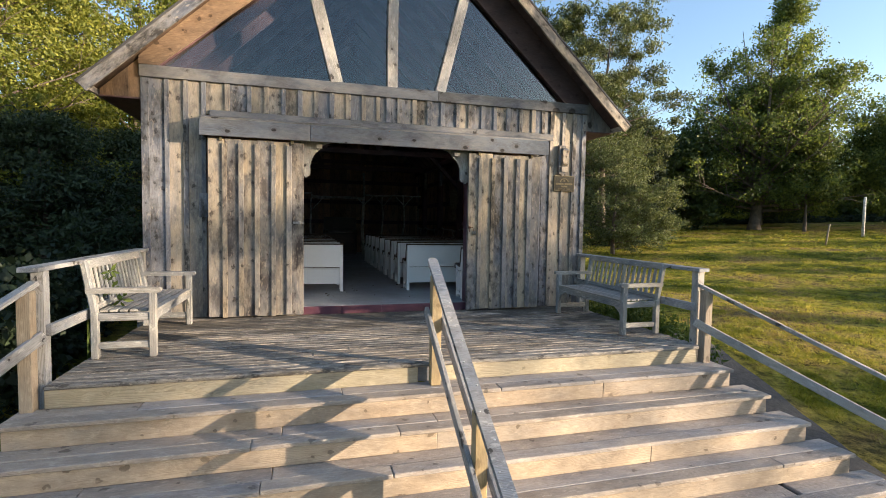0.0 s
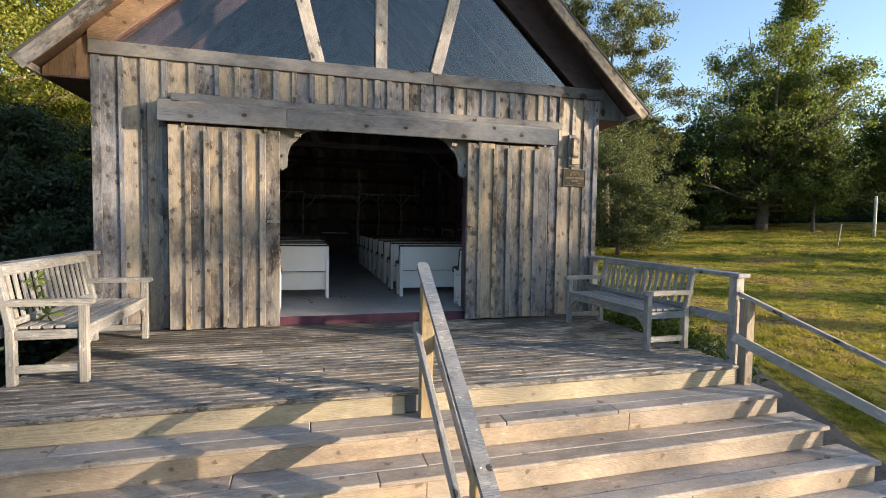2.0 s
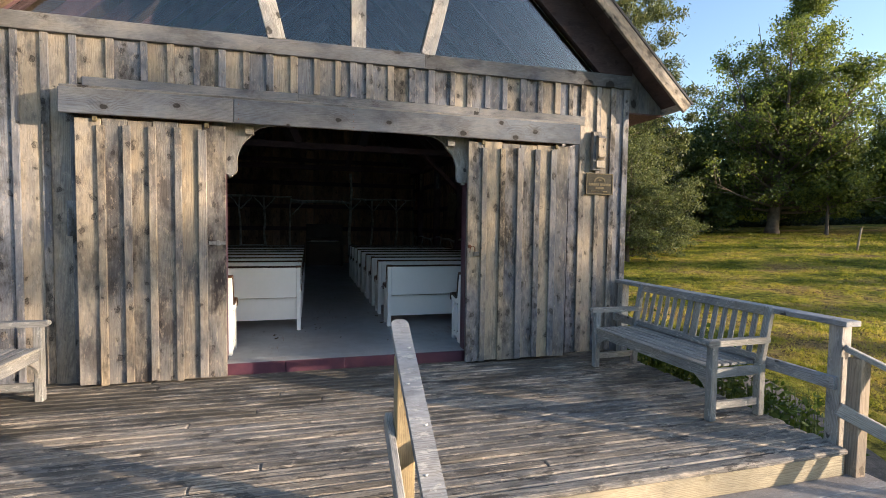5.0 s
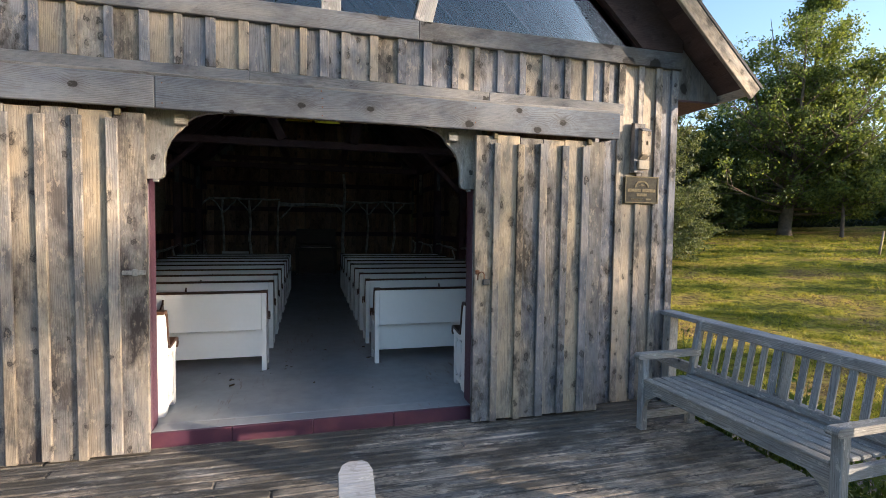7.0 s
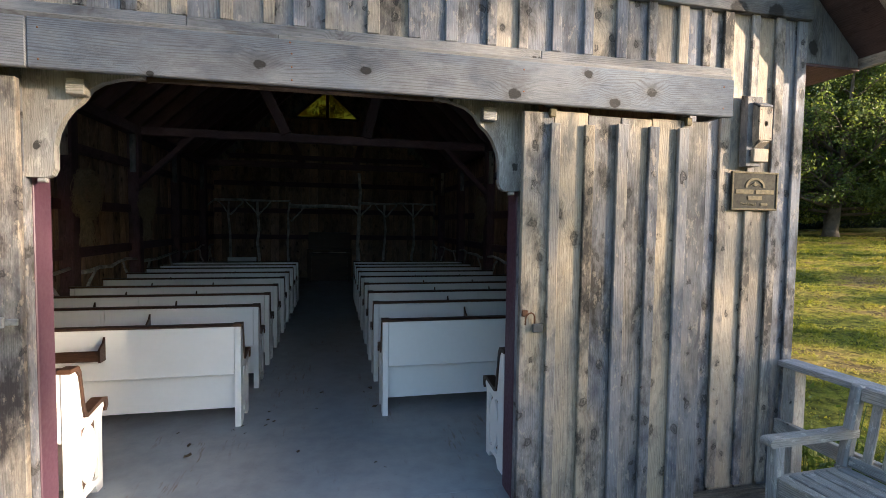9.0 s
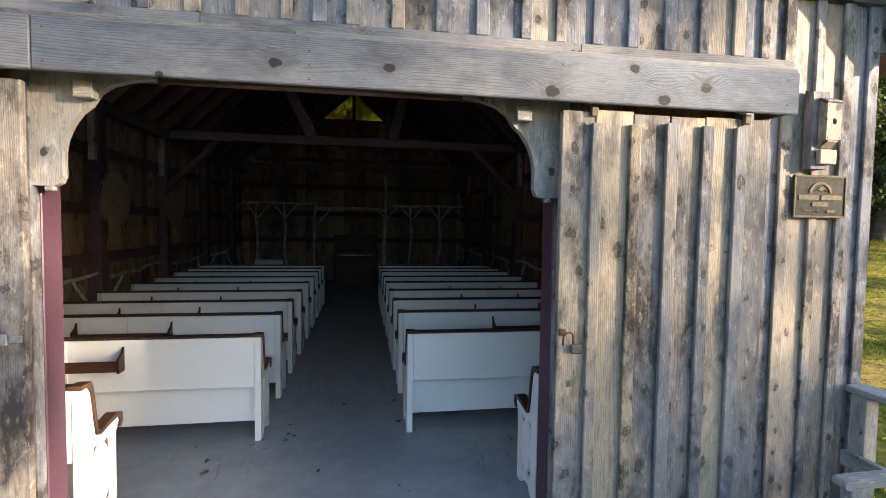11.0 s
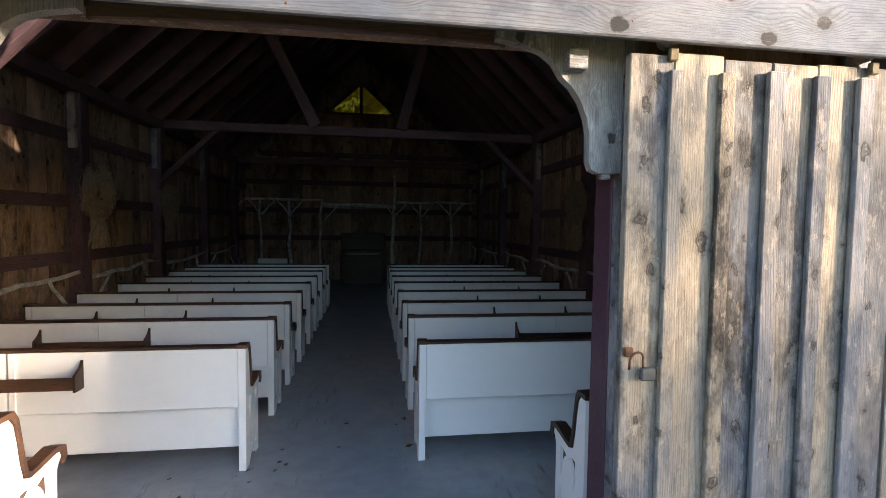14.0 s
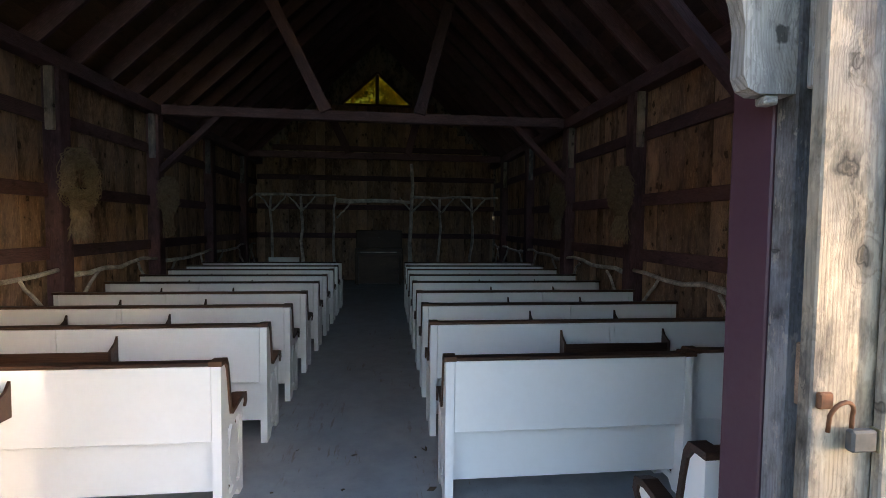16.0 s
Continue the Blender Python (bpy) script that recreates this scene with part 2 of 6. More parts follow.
WOODS = {
    # tan, grey, dark, knots, rough, relief, tint, stains, grain
    "barn": ((0.46, 0.395, 0.315), (0.28, 0.284, 0.312), (0.060, 0.054, 0.048), 0.9, 0.82, 0.4, 0.28, 1.0, 0.27),
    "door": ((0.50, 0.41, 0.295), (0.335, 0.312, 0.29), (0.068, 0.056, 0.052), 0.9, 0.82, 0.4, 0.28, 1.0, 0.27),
    "worn_door": ((0.445, 0.375, 0.28), (0.268, 0.266, 0.276), (0.060, 0.052, 0.043), 0.85, 0.82, 0.4, 0.28, 1.0, 0.27),
    "beam": ((0.25, 0.245, 0.245), (0.17, 0.183, 0.212), (0.06, 0.054, 0.05), 0.9, 0.8, 0.3, 0.15, 0.6, 0.28),
    "deck": ((0.44, 0.37, 0.29), (0.325, 0.305, 0.28), (0.085, 0.075, 0.06), 0.1, 0.75, 0.9, 0.32, 0.75, 0.6),
    "rail": ((0.48, 0.45, 0.41), (0.40, 0.405, 0.42), (0.12, 0.11, 0.10), 0.9, 0.75, 0.35, 0.15, 0.5, 0.3),
    # treads: greyed for the bluish shade that lies on flat faces
    "stair": ((0.50, 0.425, 0.35), (0.42, 0.39, 0.37), (0.20, 0.165, 0.135), 0.6, 0.72, 0.4, 0.2, 0.5, 0.3),
    "fascia": ((0.50, 0.43, 0.30), (0.43, 0.375, 0.275), (0.26, 0.225, 0.14), 0.4, 0.7, 0.35, 0.15, 0.5, 0.3),
    "bench": ((0.46, 0.43, 0.38), (0.36, 0.36, 0.355), (0.16, 0.15, 0.14), 0.0, 0.75, 0.5, 0.2, 0.5, 0.4),
    "inner": ((0.65, 0.43, 0.285), (0.50, 0.345, 0.25), (0.08, 0.052, 0.033), 0.7, 0.8, 0.5, 0.45, 0.8, 0.45),
    "brown": ((0.20, 0.116, 0.122), (0.14, 0.087, 0.10), (0.05, 0.03, 0.03), 0.3, 0.7, 0.4, 0.3, 0.5, 0.4),
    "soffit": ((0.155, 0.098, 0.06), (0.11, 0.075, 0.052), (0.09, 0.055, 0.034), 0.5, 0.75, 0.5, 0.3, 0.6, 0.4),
    # soffit wood darkened to paint in the shade of the right roof slope
    "shaded_roof": ((0.105, 0.070, 0.068), (0.075, 0.053, 0.054), (0.04, 0.028, 0.027), 0.4, 0.75, 0.4, 0.25, 0.5, 0.35),
    # lighter brown for the rake on the sunlit left side
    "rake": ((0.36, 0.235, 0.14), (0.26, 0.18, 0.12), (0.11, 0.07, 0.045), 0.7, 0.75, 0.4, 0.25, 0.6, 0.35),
    # same step lumber, warmed in colour for low sun on upright faces
    "riser": ((0.54, 0.43, 0.31), (0.45, 0.375, 0.295), (0.22, 0.165, 0.115), 0.6, 0.72, 0.35, 0.2, 0.5, 0.3),
    "new": ((0.62, 0.47, 0.26), (0.52, 0.40, 0.23), (0.34, 0.23, 0.11), 0.4, 0.65, 0.3, 0.15, 0.4, 0.3),
}
BLOTCH = {"barn": 0.95, "door": 0.95, "worn_door": 1.0, "beam": 0.8, "deck": 0.5, "rail": 0.6, "inner": 0.8}
FLAKE = {"barn": 0.26, "door": 0.22, "worn_door": 0.24, "beam": 0.1, "deck": 0.48, "bench": 0.45, "rail": 0.35, "stair": 0.3}
LATE = {"barn": 0.2, "door": 0.2, "worn_door": 0.2, "beam": 0.25, "rail": 0.3, "inner": 0.4}
WOOD_CACHE = {}


def W(kind, axis):
    if (kind, axis) not in WOOD_CACHE:
        p = WOODS[kind]
        WOOD_CACHE[kind, axis] = wood("%s_wood_%s" % (kind, axis), axis, *p[:3], knots=p[3], rough=p[4], relief=p[5], tint=p[6], grime_amount=p[7], grain=p[8], blotch=BLOTCH.get(kind, 0.4), flake=FLAKE.get(kind, 0.2), late=LATE.get(kind, 0.2), spacing={"beam": 4.8, "barn": 11.0, "door": 9.5, "worn_door": 10.0}.get(kind, 8.5), trodden=kind == "deck", facing=kind in ("barn", "door", "worn_door"))
    return WOOD_CACHE[kind, axis]


def painted(name, colour, worn, rough=0.5, wear=0.35, scale=3.0, relief=0.15, grain=0.2):
    """Paint with faint brush relief, grime at two scales and some rubbed places."""
    m, nt, bsdf = nodes_of(name)
    vec, rnd = own_coords(nt)
    big, small = noise_tex(nt, vec, scale, 4.0, 0.6), noise_tex(nt, vec, scale * 14, 3.0, 0.6)
    mask = math_node(nt, "MULTIPLY", ramp(nt, big, [(0.45, (0, 0, 0)), (0.75, (1, 1, 1))]), wear)
    col = mixc(nt, "MIX", mask, colour, worn)
    col = mixc(nt, "MULTIPLY", grain, col, ramp(nt, small, [(0.35, (0.6, 0.58, 0.55)), (0.6, (1, 1, 1))]))
    nt.links.new(col, bsdf.inputs["Base Color"])
    bsdf.inputs["Roughness"].default_value = rough
    nt.links.new(ramp(nt, small, [(0.3, (rough * 0.8,) * 3), (0.7, (min(1, rough * 1.2),) * 3)]), bsdf.inputs["Roughness"])
    bump(nt, bsdf, small, relief, 0.003)
    return m


WHITE = painted("white_pew_paint", (0.80, 0.80, 0.79), (0.70, 0.69, 0.66), 0.42, 0.35, 2.0, 0.06, 0.04)
PEW_TRIM = wood("pew_trim_wood", "x", (0.12, 0.062, 0.036), (0.05, 0.026, 0.017), (0.10, 0.06, 0.04), 0.0, 0.45, 0.2, 0.15, 0.3)


def floor_paint():
    """Grey-blue floor paint: worn through to brown in streaks along the aisle, dusty and unevenly glossy."""
    m, nt, bsdf = nodes_of("grey_floor_paint")
    tc = nt.nodes.new("ShaderNodeTexCoord")
    v = tc.outputs["Object"]
    big, mid = noise_tex(nt, v, 1.1, 5, 0.6, 0.6), noise_tex(nt, v, 6.0, 5, 0.65)
    col = mixc(nt, "MIX", ramp(nt, big, [(0.40, (0, 0, 0)), (0.64, (1, 1, 1))]), (0.285, 0.31, 0.33), (0.35, 0.35, 0.345))
    col = mixc(nt, "MULTIPLY", 0.5, col, ramp(nt, mid, [(0.34, (0.68, 0.68, 0.68)), (0.62, (1.1, 1.1, 1.1))]))
    streak = ramp(nt, noise_tex(nt, scaled(nt, v, (1, 0.14, 1)), 24.0, 5, 0.7), [(0.57, (0, 0, 0)), (0.63, (1, 1, 1))])
    place_ = ramp(nt, noise_tex(nt, v, 1.7, 3, 0.6), [(0.50, (0, 0, 0)), (0.62, (0.85, 0.85, 0.85))])
    col = mixc(nt, "MIX", math_node(nt, "MULTIPLY", streak, place_), col, (0.20, 0.15, 0.115))
    grit = ramp(nt, noise_tex(nt, v, 70.0, 3, 0.6), [(0.27, (1, 1, 1)), (0.31, (0, 0, 0))])
    col = mixc(nt, "MIX", math_node(nt, "MULTIPLY", grit, 0.6), col, (0.10, 0.085, 0.07))
    nt.links.new(col, bsdf.inputs["Base Color"])
    nt.links.new(ramp(nt, big, [(0.35, (0.30, 0.30, 0.30)), (0.65, (0.55, 0.55, 0.55))]), bsdf.inputs["Roughness"])
    bump(nt, bsdf, mid, 0.12, 0.004)
    return m


FLOOR_PAINT = floor_paint()
PURPLE = painted("purple_jamb_paint", (0.075, 0.034, 0.052), (0.10, 0.058, 0.068), 0.5, 0.5)
BURGUNDY = painted("burgundy_sill_paint", (0.07, 0.023, 0.042), (0.13, 0.045, 0.055), 0.5, 0.85, 4.0)


def metal(name, colour, rough=0.45, metallic=1.0):
    m, nt, bsdf = nodes_of(name)
    vec, rnd = own_coords(nt)
    n = noise_tex(nt, vec, 40, 4)
    nt.links.new(mixc(nt, "MIX", ramp(nt, n, [(0.4, (0, 0, 0)), (0.75, (1, 1, 1))]), colour, tuple(c * 0.5 for c in colour)), bsdf.inputs["Base Color"])
    bsdf.inputs["Metallic"].default_value, bsdf.inputs["Roughness"].default_value = metallic, rough
    bump(nt, bsdf, n, 0.15, 0.002)
    return m


STEEL, RUST = metal("dull_steel", (0.34, 0.33, 0.31), 0.55, 0.5), metal("rusty_iron", (0.19, 0.085, 0.04), 0.8, 0.3)
LOCK_STEEL = metal("grimy_steel", (0.10, 0.098, 0.092), 0.7, 0.3)
ZINC = metal("galvanised_screw", (0.62, 0.62, 0.6), 0.5, 0.4)
BRONZE, BRONZE_PALE = metal("dark_bronze", (0.06, 0.053, 0.038), 0.92, 0.0), metal("worn_brass", (0.17, 0.138, 0.075), 0.8, 0.1)


def plain(name, colour, rough=0.8, var=0.3, scale=8.0, relief=0.3):
    m, nt, bsdf = nodes_of(name)
    vec, rnd = own_coords(nt)
    n, n2 = noise_tex(nt, vec, scale, 5), noise_tex(nt, vec, scale * 9, 3)
    col = mixc(nt, "MULTIPLY", var, colour, ramp(nt, n, [(0.3, (0.25, 0.25, 0.25)), (0.7, (1.4, 1.4, 1.4))]))
    nt.links.new(mixc(nt, "MULTIPLY", var, col, ramp(nt, n2, [(0.3, (0.5, 0.5, 0.5)), (0.7, (1.2, 1.2, 1.2))])), bsdf.inputs["Base Color"])
    bsdf.inputs["Roughness"].default_value = rough
    bump(nt, bsdf, n2, relief, 0.01)
    return m


SHINGLE = plain("asphalt_shingle", (0.06, 0.058, 0.056), 0.9)
BIRCH = plain("birch_bark", (0.68, 0.64, 0.57), 0.7, 0.75, 9.0)
BARK = plain("tree_bark", (0.13, 0.10, 0.075), 0.9, 0.6, 3.0, 0.8)
# gravel colour darkened to stand in for the shade beside the steps
GRAVEL = plain("shaded_gravel", (0.075, 0.068, 0.062), 0.95, 0.6, 14.0, 0.8)
STRAW = plain("dry_twigs", (0.30, 0.235, 0.15), 0.9, 0.5, 20.0)
DEAD_LEAF = plain("dead_leaf", (0.10, 0.07, 0.04), 0.9, 0.4, 30.0)
BLACK = plain("black_lacquer", (0.02, 0.017, 0.015), 0.35, 0.2)
ORGAN_WOOD = wood("organ_wood", "x", (0.075, 0.045, 0.028), (0.035, 0.02, 0.013), (0.05, 0.03, 0.02), 0.0, 0.4, 0.2, 0.1, 0.3)
KEY_WHITE = plain("ivory_keys", (0.75, 0.72, 0.64), 0.35, 0.1)


def foliage(name, dark, pale, through=0.35):
    """Leaves: diffuse with light coming through, colour varied from leaf to leaf and over the crown."""
    m, nt, bsdf = nodes_of(name)
    geo, tc = nt.nodes.new("ShaderNodeNewGeometry"), nt.nodes.new("ShaderNodeTexCoord")
    big = noise_tex(nt, tc.outputs["Object"], 0.45, 3)
    f = math_node(nt, "ADD", math_node(nt, "MULTIPLY", geo.outputs["Random Per Island"], 0.58), math_node(nt, "MULTIPLY", big, 0.47))
    col = ramp(nt, f, [(0.2, dark), (0.8, pale)])
    nt.links.new(col, bsdf.inputs["Base Color"])
    bsdf.inputs["Roughness"].default_value = 0.55
    bsdf.inputs["Specular IOR Level"].default_value = 0.3
    tr, mx = nt.nodes.new("ShaderNodeBsdfTranslucent"), nt.nodes.new("ShaderNodeMixShader")
    nt.links.new(mixc(nt, "MULTIPLY", 1.0, col, (1.25, 1.25, 0.6)), tr.inputs[0])
    mx.inputs[0].default_value = through
    nt.links.new(bsdf.outputs[0], mx.inputs[1])
    nt.links.new(tr.outputs[0], mx.inputs[2])
    nt.links.new(mx.outputs[0], nt.nodes["Material Output"].inputs[0])
    return m


MAPLE_LEAF = foliage("maple_leaves", (0.085, 0.115, 0.018), (0.28, 0.285, 0.05), 0.45)
POPLAR_LEAF = foliage("poplar_leaves", (0.042, 0.07, 0.024), (0.19, 0.225, 0.06), 0.48)
SPRUCE_LEAF = foliage("spruce_needles", (0.012, 0.022, 0.012), (0.034, 0.05, 0.022), 0.12)
PINE_LEAF = foliage("pine_needles", (0.03, 0.045, 0.018), (0.165, 0.185, 0.075), 0.3)
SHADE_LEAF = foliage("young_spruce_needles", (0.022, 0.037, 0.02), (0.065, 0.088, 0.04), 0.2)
WOODS_LEAF = foliage("far_leaves", (0.03, 0.05, 0.018), (0.09, 0.12, 0.035), 0.3)
WEED_LEAF = foliage("weed_leaves", (0.04, 0.075, 0.016), (0.13, 0.17, 0.035), 0.4)


def grass_material():
    """Blades in patches: fresh green, yellow-green and straw."""
    m, nt, bsdf = nodes_of("grass_blades")
    geo, tc = nt.nodes.new("ShaderNodeNewGeometry"), nt.nodes.new("ShaderNodeTexCoord")
    v = tc.outputs["Object"]
    f = math_node(nt, "ADD", math_node(nt, "MULTIPLY", noise_tex(nt, v, 0.35, 5, 0.6), 0.75), math_node(nt, "MULTIPLY", noise_tex(nt, v, 2.2, 4, 0.6), 0.45))
    f = math_node(nt, "ADD", f, math_node(nt, "MULTIPLY", geo.outputs["Random Per Island"], 0.09))
    col = ramp(nt, f, [(0.53, (0.085, 0.105, 0.012)), (0.64, (0.25, 0.25, 0.028)), (0.72, (0.44, 0.37, 0.075)), (0.81, (0.38, 0.27, 0.12))])
    nt.links.new(col, bsdf.inputs["Base Color"])
    bsdf.inputs["Roughness"].default_value = 0.6
    bsdf.inputs["Specular IOR Level"].default_value = 0.2
    tr, mx = nt.nodes.new("ShaderNodeBsdfTranslucent"), nt.nodes.new("ShaderNodeMixShader")
    nt.links.new(mixc(nt, "MULTIPLY", 1.0, col, (1.2, 1.2, 0.6)), tr.inputs[0])
    mx.inputs[0].default_value = 0.35
    nt.links.new(bsdf.outputs[0], mx.inputs[1])
    nt.links.new(tr.outputs[0], mx.inputs[2])
    nt.links.new(mx.outputs[0], nt.nodes["Material Output"].inputs[0])
    return m


GRASS_BLADE = grass_material()


def lawn():
    m, nt, bsdf = nodes_of("mown_lawn")
    tc = nt.nodes.new("ShaderNodeTexCoord")
    v = tc.outputs["Object"]
    a, b, c = noise_tex(nt, v, 0.35, 5, 0.6), noise_tex(nt, v, 5.0, 5, 0.7), noise_tex(nt, v, 45.0, 3, 0.7)
    col = ramp(nt, a, [(0.39, (0.09, 0.11, 0.014)), (0.47, (0.22, 0.22, 0.028)), (0.55, (0.36, 0.29, 0.065)), (0.63, (0.27, 0.19, 0.09))])
    col = mixc(nt, "MULTIPLY", 0.9, col, ramp(nt, b, [(0.38, (0.2, 0.22, 0.2)), (0.60, (1.35, 1.3, 1.15))]))
    col = mixc(nt, "MULTIPLY", 0.6, col, ramp(nt, c, [(0.3, (0.35, 0.35, 0.3)), (0.7, (1.3, 1.3, 1.2))]))
    nt.links.new(col, bsdf.inputs["Base Color"])
    bsdf.inputs["Roughness"].default_value = 0.9
    bsdf.inputs["Specular IOR Level"].default_value = 0.1
    bump(nt, bsdf, math_node(nt, "ADD", math_node(nt, "MULTIPLY", b, 0.7), math_node(nt, "MULTIPLY", c, 0.5)), 1.0, 0.09)
    return m


LAWN = lawn()


def glass(name, colour, rough, mirror):
    """A thin pane: lets light straight through, tinted, and mirrors the sky by Fresnel."""
    m, nt, bsdf = nodes_of(name)
    nt.nodes.remove(bsdf)
    tr, gl, mx = nt.nodes.new("ShaderNodeBsdfTransparent"), nt.nodes.new("ShaderNodeBsdfGlossy"), nt.nodes.new("ShaderNodeMixShader")
    fr = nt.nodes.new("ShaderNodeFresnel")
    fr.inputs[0].default_value = mirror
    tr.inputs[0].default_value = (*colour, 1)
    gl.inputs["Roughness"].default_value = rough
    nt.links.new(fr.outputs[0], mx.inputs[0])
    nt.links.new(tr.outputs[0], mx.inputs[1])
    nt.links.new(gl.outputs[0], mx.inputs[2])
    nt.links.new(mx.outputs[0], nt.nodes["Material Output"].inputs[0])
    return m


GLASS = glass("gable_glass", (0.77, 0.83, 0.85), 0.02, 1.66)
AMBER = glass("amber_glass", (0.26, 0.215, 0.045), 0.15, 1.3)

# ---- helpers for building ----
WORLD_OF = {}


def where(ob):
    return WORLD_OF.get(ob.name, Matrix())


def thing(name, loc, label, category, group="", kind=""):
    """A top-level thing: an Empty at its base."""
    ob = new(name)
    ob.empty_display_size = 0.1
    ob.matrix_basis = Matrix.Translation(loc)
    WORLD_OF[ob.name] = ob.matrix_basis.copy()
    return tagged(ob, label, category, group, kind)


def place(name, mesh, m, parent=None, label=""):
    """One mesh object at the world pose m, under its parent."""
    ob = new(name, mesh)
    if parent is not None:
        ob.parent = parent
        ob.matrix_parent_inverse = where(parent).inverted()
    ob.matrix_basis = m
    WORLD_OF[ob.name] = m.copy()
    if label:
        tagged(ob, label)
    return ob


def mesh_of(name, verts, faces, mat, smooth=False):
    me = bpy.data.meshes.new(name)
    me.from_pydata([tuple(v) for v in verts], [], [tuple(f) for f in faces])
    me.materials.append(mat)
    if smooth:
        me.polygons.foreach_set("use_smooth", [True] * len(me.polygons))
    me.update()
    return me


BOXES = {}


def box_mesh(sx, sy, sz, mat, c=0.004):
    """A box with its edges planed off, centred on the origin; alike boxes share one mesh."""
    key = (round(sx, 3), round(sy, 3), round(sz, 3), mat.name, c)
    if key in BOXES:
        return BOXES[key]
    c = min(c, sx * 0.3, sy * 0.3, sz * 0.3)
    h = (sx / 2, sy / 2, sz / 2)
    verts, idx = [], {}
    for a in range(3):
        for s in (-1, 1):
            for t in (-1, 1):
                for u in (-1, 1):
                    p = [0, 0, 0]
                    b, d = (a + 1) % 3, (a + 2) % 3
                    p[a], p[b], p[d] = s * h[a], t * (h[b] - c), u * (h[d] - c)
                    sg = [0, 0, 0]
                    sg[a], sg[b], sg[d] = s, t, u
                    idx[a, tuple(sg)] = len(verts)
                    verts.append(p)
    faces = []

    def add(f):
        n = (Vector(verts[f[1]]) - Vector(verts[f[0]])).cross(Vector(verts[f[2]]) - Vector(verts[f[0]]))
        mid = sum((Vector(verts[i]) for i in f), Vector()) / len(f)
        faces.append(f if n.dot(mid) > 0 else f[::-1])

    for a in range(3):
        b, d = (a + 1) % 3, (a + 2) % 3
        for s in (-1, 1):
            quad = []
            for t, u in ((-1, -1), (1, -1), (1, 1), (-1, 1)):
                sg = [0, 0, 0]
                sg[a], sg[b], sg[d] = s, t, u
                quad.append(idx[a, tuple(sg)])
            add(quad)
        for t in (-1, 1):
            for u in (-1, 1):
                e = []
                for s in (-1, 1):
                    sg = [0, 0, 0]
                    sg[a], sg[b], sg[d] = s, t, u
                    e.append((idx[b, tuple(sg)], idx[d, tuple(sg)]))
                add([e[0][0], e[1][0], e[1][1], e[0][1]])
    for s in (-1, 1):
        for t in (-1, 1):
            for u in (-1, 1):
                add([idx[a, (s, t, u)] for a in range(3)])
    me = mesh_of("box", verts, faces, mat)
    BOXES[key] = me
    return me


def box(name, x0, x1, y0, y1, z0, z1, mat, parent=None, label="", c=0.004, m=None):
    me = box_mesh(abs(x1 - x0), abs(y1 - y0), abs(z1 - z0), mat, c)
    p = Matrix.Translation(((x0 + x1) / 2, (y0 + y1) / 2, (z0 + z1) / 2))
    return place(name, me, p if m is None else m @ p, parent, label)


def beam_pose(p0, p1, up=(0, 0, 1)):
    """Local x from p0 to p1, local z towards up."""
    p0, p1, up = Vector(p0), Vector(p1), Vector(up)
    x = (p1 - p0).normalized()
    y = up.cross(x)
    if y.length < 1e-4:
        y = Vector((0, 1, 0)).cross(x)
    y.normalize()
    z = x.cross(y)
    m = Matrix((x, y, z)).transposed().to_4x4()
    m.translation = (p0 + p1) / 2
    return m


def beam(name, p0, p1, w, h, mat, parent=None, label="", up=(0, 0, 1), c=0.005):
    length = (Vector(p1) - Vector(p0)).length
    return place(name, box_mesh(length, w, h, mat, c), beam_pose(p0, p1, up), parent, label)


def slab(name, poly, thick, mat, frame_of, parent=None, label="", holes=(), c=0.0):
    """A flat polygon (a, b) with holes, given thickness; frame_of turns (a, b, depth) into a place."""
    bm = bmesh.new()
    for loop in (poly, *holes):
        vs = [bm.verts.new((a, b, 0)) for a, b in loop]
        for i in range(len(vs)):
            bm.edges.new((vs[i - 1], vs[i]))
    bmesh.ops.triangle_fill(bm, use_beauty=True, edges=bm.edges[:], normal=(0, 0, 1))
    ext = bmesh.ops.extrude_face_region(bm, geom=bm.faces[:])
    for v in ext["geom"]:
        if isinstance(v, bmesh.types.BMVert):
            v.co.z += thick
    bmesh.ops.recalc_face_normals(bm, faces=bm.faces[:])
    for v in bm.verts:
        v.co = frame_of(*v.co)
    bmesh.ops.recalc_face_normals(bm, faces=bm.faces[:])
    me = bpy.data.meshes.new(name)
    bm.to_mesh(me)
    bm.free()
    me.materials.append(mat)
    return place(name, me, Matrix(), parent, label)


def tube_data(pts, radii, seg=8):
    pts = [Vector(p) for p in pts]
    verts, faces = [], []
    ref = Vector((0.3, 0.9, 0.2)).normalized()
    for i, p in enumerate(pts):
        t = (pts[min(i + 1, len(pts) - 1)] - pts[max(i - 1, 0)]).normalized()
        u = t.cross(ref)
        if u.length < 0.05:
            u = t.cross(Vector((1, 0, 0)))
        u.normalize()
        v = t.cross(u)
        for k in range(seg):
            a = 2 * math.pi * k / seg
            verts.append(p + (u * math.cos(a) + v * math.sin(a)) * radii[i])
    for i in range(len(pts) - 1):
        for k in range(seg):
            a, b = i * seg + k, i * seg + (k + 1) % seg
            faces.append((a, b, b + seg, a + seg))
    faces.append(tuple(range(seg))[::-1])
    faces.append(tuple(range((len(pts) - 1) * seg, len(pts) * seg)))
    return verts, faces


def tube(name, pts, radii, mat, parent=None, label="", seg=8):
    v, f = tube_data(pts, radii, seg)
    return place(name, mesh_of(name, v, f, mat, True), Matrix(), parent, label)


